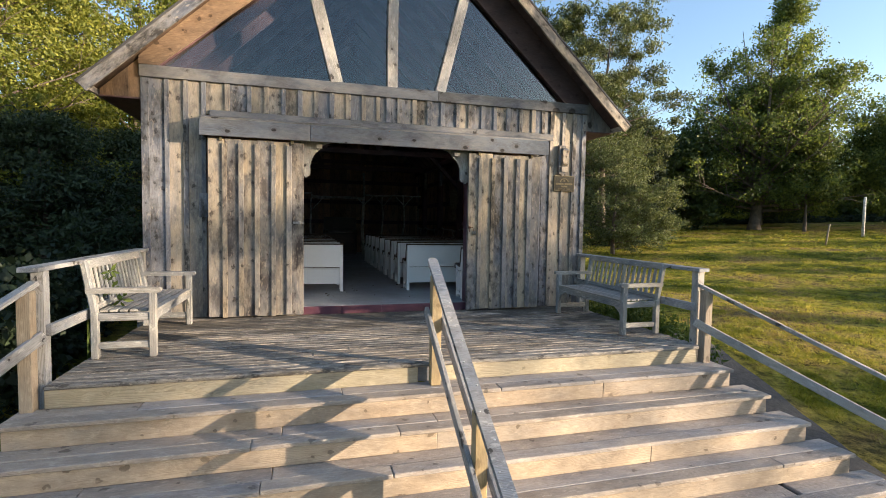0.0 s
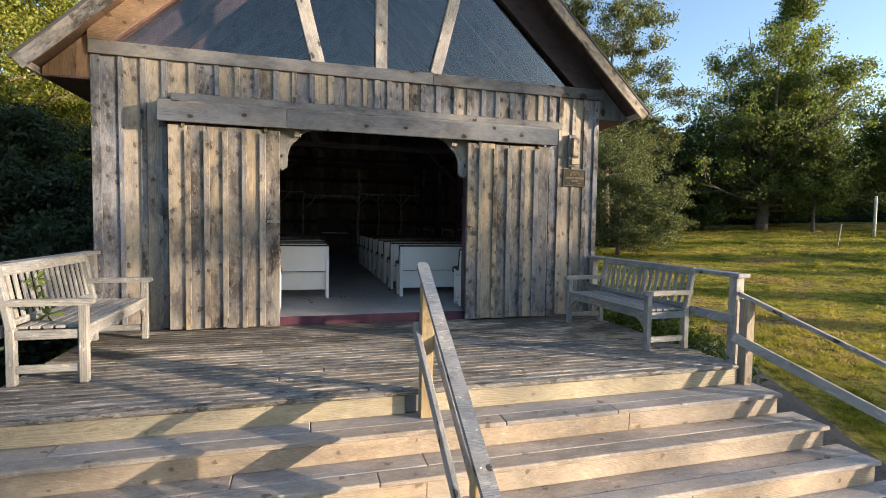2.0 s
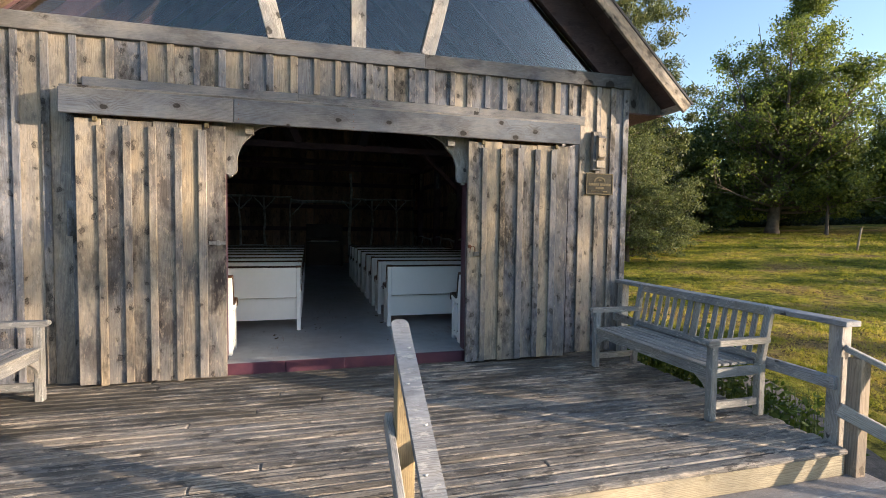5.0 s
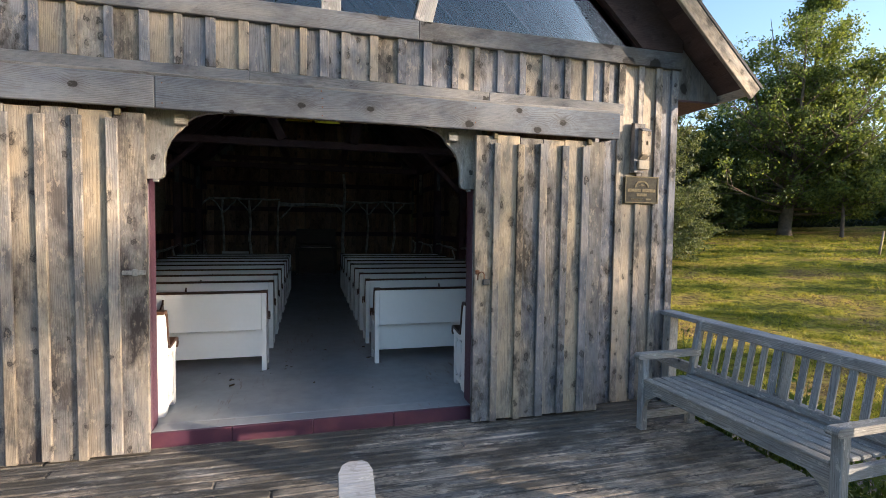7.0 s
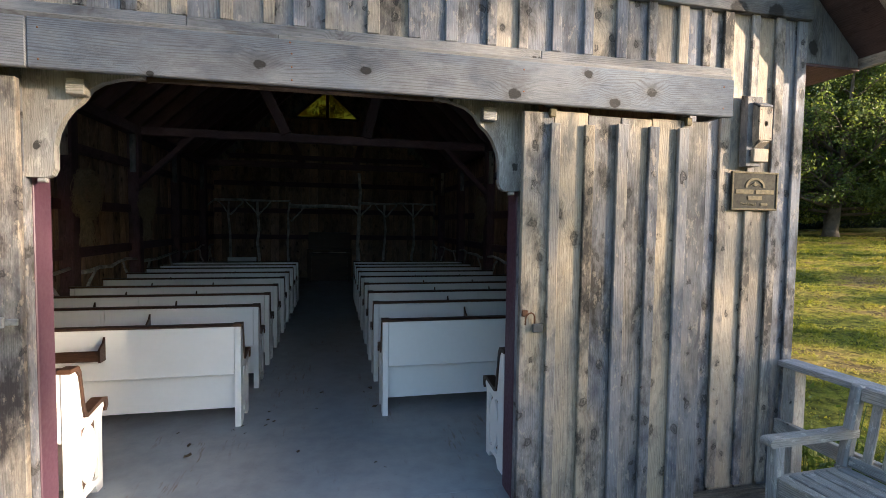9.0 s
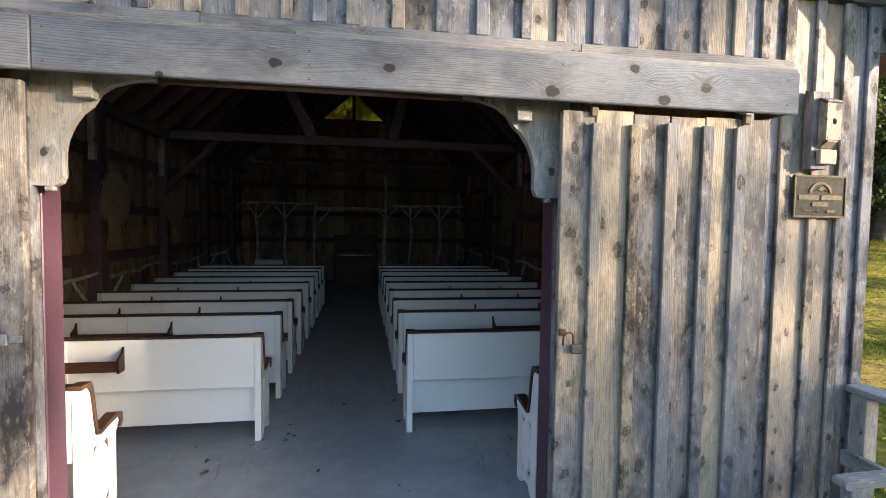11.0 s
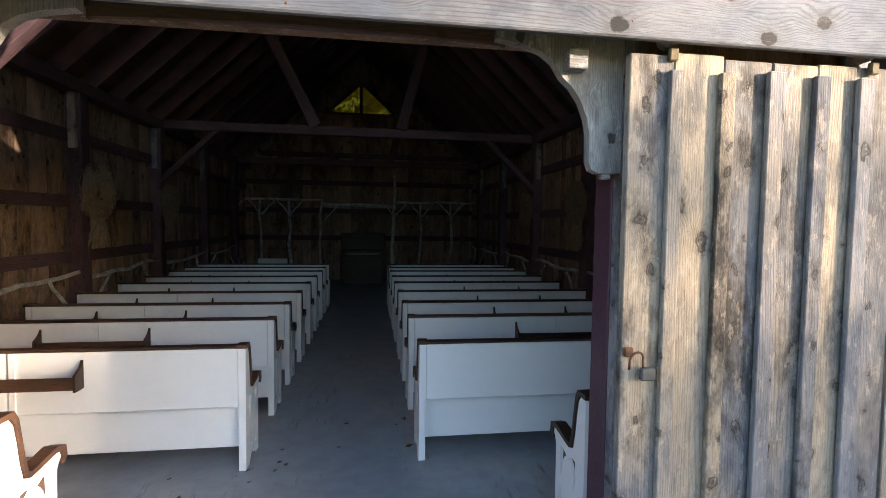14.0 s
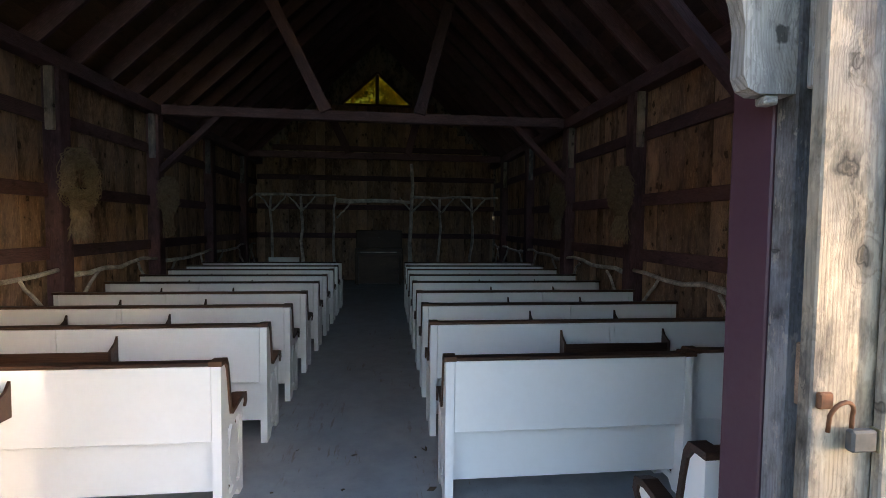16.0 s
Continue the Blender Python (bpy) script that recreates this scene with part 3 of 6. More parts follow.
def branch(name, p0, p1, r, mat, parent, rng, bend=0.03, label="", n=7):
    """A crooked natural pole."""
    p0, p1 = Vector(p0), Vector(p1)
    pts, rad = [], []
    off = Vector((0, 0, 0))
    for i in range(n):
        f = i / (n - 1)
        if 0 < i < n - 1:
            off = off * 0.5 + Vector([rng.uniform(-bend, bend) for _ in range(3)])
        else:
            off = Vector((0, 0, 0))
        pts.append(p0.lerp(p1, f) + off)
        rad.append(r * (1.1 - 0.35 * f) * rng.uniform(0.9, 1.1))
    return tube(name, pts, rad, mat, parent, label)


def leaves_mesh(name, centres, size, mat, seed, droop=0.0, narrow=0.55):
    """Many separate leaves, each a bent rhombus of its own size and turn."""
    rng = np.random.default_rng(seed)
    n = len(centres)
    d = rng.normal(size=(n, 3))
    d[:, 2] -= droop
    d /= np.linalg.norm(d, axis=1)[:, None]
    e = np.cross(d, rng.normal(size=(n, 3)))
    e /= np.linalg.norm(e, axis=1)[:, None] + 1e-9
    s = size * rng.uniform(0.6, 1.35, n)[:, None]
    v = np.empty((n, 4, 3))
    v[:, 0], v[:, 2] = centres - d * s * 0.5, centres + d * s * 0.5
    v[:, 1], v[:, 3] = centres + e * s * 0.5 * narrow, centres - e * s * 0.5 * narrow
    me = bpy.data.meshes.new(name)
    me.vertices.add(4 * n)
    me.vertices.foreach_set("co", v.reshape(-1))
    me.loops.add(4 * n)
    me.loops.foreach_set("vertex_index", np.arange(4 * n, dtype=np.int32))
    me.polygons.add(n)
    me.polygons.foreach_set("loop_start", np.arange(0, 4 * n, 4, dtype=np.int32))
    me.polygons.foreach_set("loop_total", np.full(n, 4, dtype=np.int32))
    me.materials.append(mat)
    me.update(calc_edges=True)
    return me


def smooth01(a, b, x):
    t = min(1.0, max(0.0, (x - a) / (b - a)))
    return t * t * (3 - 2 * t)


def ground_z(x, y):
    """Lawn: low in front of the steps, banked up a little beside the building, rising gently to the far trees."""
    d = math.hypot(x - 1.0, y - 6.0)
    z = -1.2 + 0.35 * smooth01(2.5, 8.0, y) * (1 - smooth01(8, 16, d)) + 1.55 * smooth01(6, 62, d)
    # the lawn beside the chapel climbs further, up to the road
    a = math.degrees(math.atan2(y - 6.0, x - 1.0))
    w = smooth01(-18, 12, a) * (1 - smooth01(82, 105, a))
    z += w * (3.4 * min(1.0, max(0.0, (d - 7.0) / 56.0)) - 1.55 * smooth01(6, 62, d))
    return z + 0.05 * noise.noise((x * 0.25, y * 0.25, 0.3)) * smooth01(3, 12, d)

# ---- main sizes ----
XL, XR, YF, YB = -2.12, 4.14, 7.03, 18.8     # outer faces of the building
XM = 1.01                                    # middle of nave and gable
ZF = 0.11                                    # chapel floor over the deck
PITCH = 0.945
RIDGE = 6.37                                 # top of the roof at the ridge
DX0, DX1, DY0 = -2.07, 4.03, 4.35            # deck
RISE, RUN, FLARE, STEPS = 0.187, 0.288, 0.17, 6


def roof_top(x):
    return RIDGE - PITCH * abs(x - XM)


def xz(y):
    return lambda a, b, d: Vector((a, y + d, b))


def yz(x):
    return lambda a, b, d: Vector((x + d, a, b))


# ---- ground ----
def build_ground():
    radii = [0.0] + [0.8 * i for i in range(1, 20)] + [17, 19, 21.5, 24, 27, 30, 34, 38, 43, 48, 54, 60, 70, 85, 110, 150, 250, 500, 1000, 2500]
    seg = 96
    verts, faces = [(1.0, 6.0, ground_z(1, 6))], []
    for r in radii[1:]:
        for k in range(seg):
            a = 2 * math.pi * k / seg
            x, y = 1 + r * math.cos(a), 6 + r * math.sin(a)
            verts.append((x, y, ground_z(x, y)))
    for k in range(seg):
        faces.append((0, 1 + k, 1 + (k + 1) % seg))
    for i in range(len(radii) - 2):
        for k in range(seg):
            a, b = 1 + i * seg + k, 1 + i * seg + (k + 1) % seg
            faces.append((a, a + seg, b + seg, b))
    ob = place("ground", mesh_of("ground", verts, faces, LAWN, True), Matrix())
    tagged(ob, "mown lawn with long evening shadows and dry patches", "lawn", "", "structure")


build_ground()


def build_path():
    """Gravel strip beside the steps, with their shade put into its colour."""
    outer = [(5.2, 2.4), (5.5, 3.3), (5.78, 3.9), (6.1, 4.7), (6.6, 5.8), (7.2, 7.0), (7.6, 8.0)]
    verts, faces = [], []
    cols = 8
    for i, (x, y) in enumerate(outer):
        for k in range(cols):
            f = k / (cols - 1)
            px = 3.7 + (x - 3.7) * f + (0.05 * math.sin(i * 2.1) if k == cols - 1 else 0)
            verts.append((px, y, ground_z(px, y) + (0.05 if k < cols - 1 else -0.02)))
    for i in range(len(outer) - 1):
        for k in range(cols - 1):
            a = i * cols + k
            faces.append((a, a + 1, a + 1 + cols, a + cols))
    ob = place("path", mesh_of("path", verts, faces, GRAVEL, True), Matrix())
    tagged(ob, "gravel strip beside the wooden steps, darkened for their shade", "path", "", "structure")


build_path()

# ---- deck and steps ----
rng = random.Random(4)
deck = thing("deck", (1, 5.7, -1.2), "weathered grey plank deck in front of the chapel", "deck", "", "structure")
PLANK = 0.0918
y = DY0
row = 0
while y < YF - 0.03:
    cuts = [DX0] + sorted(rng.uniform(DX0 + 1.2, DX1 - 1.2) for _ in range(row % 2)) + [DX1 + rng.uniform(-0.02, 0.01)]
    for a, b in zip(cuts, cuts[1:]):
        if b - a > 0.15:
            dz = rng.uniform(-0.003, 0.002)
            box("plank", a + 0.0005, b - 0.0005, y + 0.0045, min(y + PLANK - 0.0045, YF - 0.026), -0.04 + dz, dz, W("deck", "x"), deck, c=0.011)
    y += PLANK
    row += 1
box("fascia", DX0, 0.86, DY0 + 0.022, DY0 + 0.06, -RISE, -0.042, W("fascia", "x"), deck, "yellowish treated lumber fascia board")
box("fascia", 1.05, DX1 - 0.02, DY0 + 0.022, DY0 + 0.06, -RISE, -0.042, W("fascia", "x"), deck, "yellowish treated lumber fascia board")
box("fascia_filler", 0.862, 1.048, DY0 + 0.045, DY0 + 0.07, -RISE, -0.042, W("beam", "x"), deck, "grey board set back behind the rail post")
for x in (DX0 + 0.02, DX1 - 0.06):
    box("side_joist", x, x + 0.04, DY0 + 0.07, YF - 0.02, -0.26, -0.044, W("beam", "y"), deck)
for x in (DX0 + 0.1, XM, DX1 - 0.16):
    for yy in (DY0 + 0.2, YF - 0.3):
        box("deck_post", x, x + 0.1, yy, yy + 0.1, ground_z(x, yy) - 0.05, -0.045, W("beam", "z"), deck)

steps = thing("steps", (1, 3.4, -1.2), "wide flared wooden steps of pale weathered lumber", "steps", "", "structure")
for n in range(1, STEPS + 1):
    z, nose = -RISE * n, DY0 - RUN * n
    xa, xb = DX0 - FLARE * n, DX1 + FLARE * n
    for k, (ya, yb) in enumerate(((nose, nose + 0.142), (nose + 0.147, nose + RUN + 0.045))):
        cuts = [xa] + sorted(rng.uniform(xa + 0.8, xb - 0.8) for _ in range(2)) + [xb]
        for a, b in zip(cuts, cuts[1:]):
            if b - a > 0.2:
                dz = rng.uniform(-0.004, 0.001)
                box("tread", a + 0.002, b - 0.002, ya + rng.uniform(-0.004, 0.003), yb, z - 0.036 + dz, z + dz, W("stair", "x"), steps, c=0.006)
    cut = rng.uniform(xa + 1.5, xb - 1.5)
    for a, b in ((xa + 0.03, cut), (cut, xb - 0.035)):
        box("riser", a + 0.001, b - 0.001, nose + 0.024, nose + 0.056, z - RISE + 0.0015, z - 0.037, W("riser", "x"), steps)
    for x in (xa + 0.03, xb - 0.07):
        box("stringer", x, x + 0.04, nose + 0.062, nose + RUN + 0.02, z - RISE, z - 0.04, W("stair", "y"), steps)

# ---- floor and walls ----
floor = box("floor", XL + 0.03, XR - 0.03, YF + 0.07, YB, ZF - 0.12, ZF, FLOOR_PAINT, None, "", 0.002)
tagged(floor, "smooth grey-blue painted floor with scuffs", "floor", "", "structure")
sill = thing("trim_sill", (1.0, 6.94, 0.0), "chipped burgundy painted door sill", "door sill", "", "structure")
for a, b in ((-0.20, 0.33), (0.332, 0.90), (0.902, 1.52), (1.522, 2.163)):
    box("sill_board", a, b, 6.93 + rng.uniform(-0.003, 0.002), 6.9565, 0.0, ZF - 0.001, BURGUNDY, sill, "", 0.004)

step_in = box("floor_threshold", -0.203, 2.165, 6.957, YF + 0.068, ZF - 0.11, ZF, FLOOR_PAINT, None, "", 0.0008)
tagged(step_in, "grey painted threshold boards inside the doorway", "threshold", "", "structure")

DOOR0, DOOR1, DOORZ = -0.205, 2.167, 2.40
wall_f = thing("wall_front", (XM, 7.1, 0), "weathered board and batten front wall with wide opening", "wall", "", "structure")
BW = W("barn", "z")
box("sheathing", XL + 0.01, DOOR0 - 0.02, YF + 0.032, YF + 0.10, -0.3, 3.18, W("inner", "z"), wall_f)
box("sheathing", DOOR1 + 0.02, XR - 0.01, YF + 0.032, YF + 0.10, -0.3, 3.18, W("inner", "z"), wall_f)
box("sheathing", DOOR0 - 0.02, DOOR1 + 0.02, YF + 0.032, YF + 0.10, DOORZ, 3.18, W("inner", "z"), wall_f)
SEAMS = [-2.12, -1.85, -1.63, -1.42, -1.14, -0.87, -0.655, -0.44, -0.225, -0.015, 0.195, 0.415, 0.63, 0.83, 0.98, 1.14, 1.355, 1.575, 1.78,
         2.01, 2.195, 2.40, 2.60, 2.815, 3.02, 3.235, 3.40, 3.56, 3.76, 3.95, 4.14]
for i, (a, b) in enumerate(zip(SEAMS, SEAMS[1:])):
    low = -0.04 if (b < -1.2 or a > 3.2) else 2.64
    zt = 3.06
    box("board", a + 0.004, b - 0.004, YF + rng.uniform(-0.002, 0.002), YF + 0.03, low + rng.uniform(0, 0.01), zt, BW, wall_f)
    if i:
        w = rng.uniform(0.027, 0.036)
        lowb = 0.006 if (a < -1.2 or a > 3.55) else 2.703 + rng.uniform(0, 0.004)
        box("batten", a - w, a + w, YF - 0.024, YF - 0.003, lowb, zt - 0.004, BW, wall_f)
box("corner_board", XL - 0.02, XL + 0.07, YF - 0.022, YF - 0.003, 0.004, 3.05, BW, wall_f)
box("corner_board", XR - 0.055, XR + 0.02, YF - 0.022, YF - 0.003, 0.004, 3.05, BW, wall_f)
for a, b in ((XL - 0.03, 1.70), (1.703, XR + 0.03)):
    box("trim_band", a, b, YF - 0.045, YF + 0.02, 3.052, 3.20, W("beam", "x"), wall_f, "grey band board under the gable glass")
for a, b in ((-1.35, 0.45), (0.452, 2.3), (2.302, 3.575)):
    box("rail_strip", a, b, YF - 0.034, YF - 0.002, 2.60, 2.70, W("beam", "x"), wall_f)

# header that hides the door track
header = thing("trim_header", (XM, 6.8, 2.34), "long grey weathered plank header over the sliding doors", "door header", "", "structure")
HEADER_WOOD = wood("header_wood", "x", (0.232, 0.230, 0.236), (0.155, 0.172, 0.205), (0.06, 0.054, 0.05), knots=0.0, rough=0.78, relief=0.3, tint=0.1, grime_amount=0.35, grain=0.3, blotch=0.6, flake=0.1, late=0.3,
                   marks=((0.82, 2.42, 0.020), (1.30, 2.43, 0.019), (2.05, 2.375, 0.026), (2.46, 2.505, 0.020), (2.62, 2.365, 0.024), (2.84, 2.435, 0.022), (0.37, 2.345, 0.011), (-0.55, 2.45, 0.02), (-1.1, 2.40, 0.022)))
for a, b in ((-1.43, -0.095), (-0.093, 3.37)):
    box("fascia", a, b, 6.745, 6.777, 2.335, 2.545, HEADER_WOOD, header, c=0.006)
for x, z in ((0.962, 2.36), (0.962, 2.42), (0.962, 2.48), (0.955, 2.53), (-0.05, 2.37), (-0.05, 2.50), (3.30, 2.38), (3.30, 2.50), (2.10, 2.39), (2.10, 2.50)):
    tube("nail", [(x, 6.7443, z), (x, 6.747, z)], [0.005, 0.005], RUST, header, "", 6)
for a, b in ((-1.42, 0.9), (0.902, 3.36)):
    m = Matrix.Translation((0, 6.89, 2.585)) @ pose(0, 0, 0, 14.0)
    box("top_board", a, b, -0.145, 0.145, -0.014, 0.014, W("beam", "x"), header, m=m)
box("track", -1.40, 3.33, 6.83, 6.87, 2.40, 2.45, STEEL, header, "steel door track")
for x in (-1.425, 3.335):
    box("end_board", x, x + 0.03, 6.777, 7.0, 2.345, 2.55, W("beam", "z"), header)

# door frame: jamb posts, purple reveals, carved corner brackets and the arch board
door_frame = thing("trim_door_frame", (XM, 7.0, 0), "weathered door frame with purple reveals and carved corner brackets", "door frame", "", "structure")
for s, x in ((1, DOOR0), (-1, DOOR1)):
    a, b = sorted((x - s * 0.004, x - s * 0.052))
    box("jamb_board", a, b, 6.925, 6.985, 0.0, 2.42, W("barn", "z"), door_frame)
    a, b = sorted((x - s * 0.054, x - s * 0.102))
    box("jamb_board", a, b, 6.940, 6.985, 0.0, 2.42, W("barn", "z"), door_frame)
    a, b = sorted((x, x - s * 0.018))
    box("jamb", a, b, 6.987, 7.13, 0.0, 2.40, PURPLE, door_frame, "purple painted jamb")
    a, b = sorted((x - s * 0.02, x - s * 0.085))
    box("bracket_strip", a, b, 6.895, 6.923, 1.905, 2.33, W("rail", "z"), door_frame, "grey board nailed over the bracket's outer edge")
    for xx, zz in ((a + 0.015, 1.93), (b - 0.015, 1.93), (a + 0.03, 2.12), (b - 0.02, 2.26)):
        tube("nail", [(xx, 6.8945, zz), (xx, 6.898, zz)], [0.0035, 0.0035], RUST, door_frame, "", 6)
box("head", DOOR0, DOOR1, 6.99, 7.13, 2.402, 2.56, PURPLE, door_frame, "dark purple painted head beam")


def bracket_outline(s, x0):
    pts = [(-0.02, 1.895), (0.075, 1.893), (0.10, 1.905), (0.113, 1.935), (0.113, 2.04), (0.125, 2.10), (0.15, 2.16), (0.185, 2.21), (0.225, 2.245),
           (0.235, 2.26), (0.26, 2.30), (0.31, 2.335), (0.38, 2.357), (0.48, 2.372), (0.48, 2.42), (-0.02, 2.42)]
    return [(x0 + s * a, b) for a, b in pts]


slab("bracket", bracket_outline(1, DOOR0 + 0.002), 0.045, W("rail", "z"), xz(6.93), door_frame, "carved grey corner bracket")
slab("bracket", bracket_outline(-1, DOOR1 - 0.013), 0.045, W("rail", "z"), xz(6.93), door_frame, "carved grey corner bracket")
for x in (-0.012, 1.925):
    box("block", x, x + 0.075, 6.865, 6.928, 2.262, 2.335, W("bench", "x"), door_frame, "small pale wooden block")
for x in (-0.165, 2.10):
    box("block", x, x + 0.035, 6.935, 6.97, 1.872, 1.893, W("bench", "x"), door_frame)
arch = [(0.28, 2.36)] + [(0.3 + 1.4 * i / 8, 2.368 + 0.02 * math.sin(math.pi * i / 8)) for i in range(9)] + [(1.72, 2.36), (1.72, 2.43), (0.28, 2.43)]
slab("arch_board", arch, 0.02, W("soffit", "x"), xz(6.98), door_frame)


# ---- sliding doors ----
def sliding_door(name, seams, label, BW):
    d = thing(name, ((seams[0] + seams[-1]) / 2, 6.84, 0.0), label, "barn door", "sliding doors", "structure")
    for a, b in zip(seams, seams[1:]):
        box("board", a + 0.002, b - 0.002, 6.815 + rng.uniform(-0.003, 0.002), 6.85, 0.018 + rng.uniform(0, 0.012), 2.315 + rng.uniform(-0.01, 0.01), BW, d)
    for x in seams[1:-1]:
        w = rng.uniform(0.027, 0.034)
        box("batten", x - w, x + w, 6.787, 6.811, 0.022 + rng.uniform(0, 0.02), 2.262 + rng.uniform(-0.01, 0.01), BW, d)
    for z in (0.3, 1.2, 2.1):
        box("ledge", seams[0] + 0.02, seams[-1] - 0.02, 6.852, 6.88, z, z + 0.14, W("inner", "x"), d)
    for x in (seams[0] + 0.14, seams[-1] - 0.17):
        box("hanger", x, x + 0.035, 6.79, 6.812, 2.285, 2.33, BRONZE_PALE, d, "tarnished steel door hanger")
        tube("hanger_wheel", [(x + 0.025, 6.83, 2.38), (x + 0.025, 6.87, 2.38)], [0.035, 0.035], STEEL, d, "steel hanger wheel", 14)
    return d


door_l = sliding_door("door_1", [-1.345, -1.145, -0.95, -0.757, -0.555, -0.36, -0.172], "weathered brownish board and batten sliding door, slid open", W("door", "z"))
door_r = sliding_door("door_2", [2.132, 2.305, 2.505, 2.705, 2.90, 3.09, 3.275], "weathered grey board and batten sliding door, slid open", W("worn_door", "z"))
box("hasp_plate", -0.31, -0.17, 6.776, 6.786, 1.245, 1.275, STEEL, door_l, "steel hasp")
box("hasp_loop", -0.245, -0.215, 6.762, 6.776, 1.238, 1.285, STEEL, door_l, "steel hasp")
box("staple_plate", 2.142, 2.176, 6.80, 6.814, 1.215, 1.25, RUST, door_r, "rusty staple")
stop_l = box("wooden_stop", -1.475, -1.372, YF - 0.055, YF - 0.026, 1.31, 1.62, W("barn", "z"))
tagged(stop_l, "short weathered stop board on the front wall", "stop board")
stop_r = box("wooden_stop", 3.285, 3.335, YF - 0.14, YF - 0.026, 1.98, 2.34, W("barn", "z"))
tagged(stop_r, "short weathered stop board beside the door", "stop board")


def padlock():
    p = thing("padlock", (2.25, 6.80, 1.14), "rusty steel padlock hanging on the door hasp", "padlock")
    pts = [(2.158 + 0.026 - 0.026 * math.cos(a), 6.792 - 0.01 * math.sin(a), 1.205 + 0.032 * math.sin(a)) for a in [math.pi * i / 8 for i in range(9)]]
    pts = [(2.158, 6.795, 1.17)] + pts + [(2.210, 6.793, 1.175)]
    tube("shackle", pts, [0.0045] * len(pts), RUST, p)
    box("lock_body", 2.196, 2.254, 6.774, 6.796, 1.132, 1.178, LOCK_STEEL, p, "dull worn steel body", 0.005)
    box("lock_cap", 2.2545, 2.260, 6.773, 6.797, 1.130, 1.180, BRONZE_PALE, p, "tarnished end cap", 0.002)


padlock()

# ---- gable glass ----
def clip_half(poly, a, b, c):
    """Keep the side where a*x + b*z + c >= 0."""
    out = []
    for i in range(len(poly)):
        p, q = poly[i - 1], poly[i]
        dp, dq = a * p[0] + b * p[1] + c, a * q[0] + b * q[1] + c
        if (dp >= 0) != (dq >= 0):
            t = dp / (dp - dq)
            out.append((p[0] + (q[0] - p[0]) * t, p[1] + (q[1] - p[1]) * t))
        if dq >= 0:
            out.append(q)
    return out


GLZ, GLTOP = 3.195, 5.72
window = thing("window_1", (XM, 7.06, GLZ), "large triangular gable glazing reflecting the evening sky", "gable window", "", "structure")
GLEFT, GLRIGHT = XM - 2.95, XM + 2.73     # feet of the glass
tri = [(GLEFT, GLZ), (GLRIGHT, GLZ), (XM, GLTOP)]
MULL = [((0.262, 3.19), (-0.015, 4.285), 0.16), ((1.03, 3.19), (1.03, 4.5), 0.145), ((1.735, 3.19), (2.075, 4.56), 0.145)]
lines = []
for (x0, z0), (x1, z1), w in MULL:
    k = (x1 - x0) / (z1 - z0)
    lines.append((k, x0 - k * z0))
    xt = x1 + k * 0.9
    zt = z1 + 0.9
    if abs(k) < 0.01:
        zt = 5.62
        xt = x0
    beam("mullion", (x0, YF + 0.0, z0), (xt, YF + 0.0, zt), w, 0.09, W("rail", "x"), window, "weathered timber mullion", up=(0, -1, 0))
spans = [None] + lines + [None]
for lo, hi in zip(spans, spans[1:]):
    poly = tri
    if lo:
        poly = clip_half(poly, 1, -lo[0], -lo[1])
    if hi:
        poly = clip_half(poly, -1, hi[0], hi[1])
    pane = slab("pane", poly, 0.008, GLASS, xz(YF + 0.035), window)
    pane.visible_shadow = False

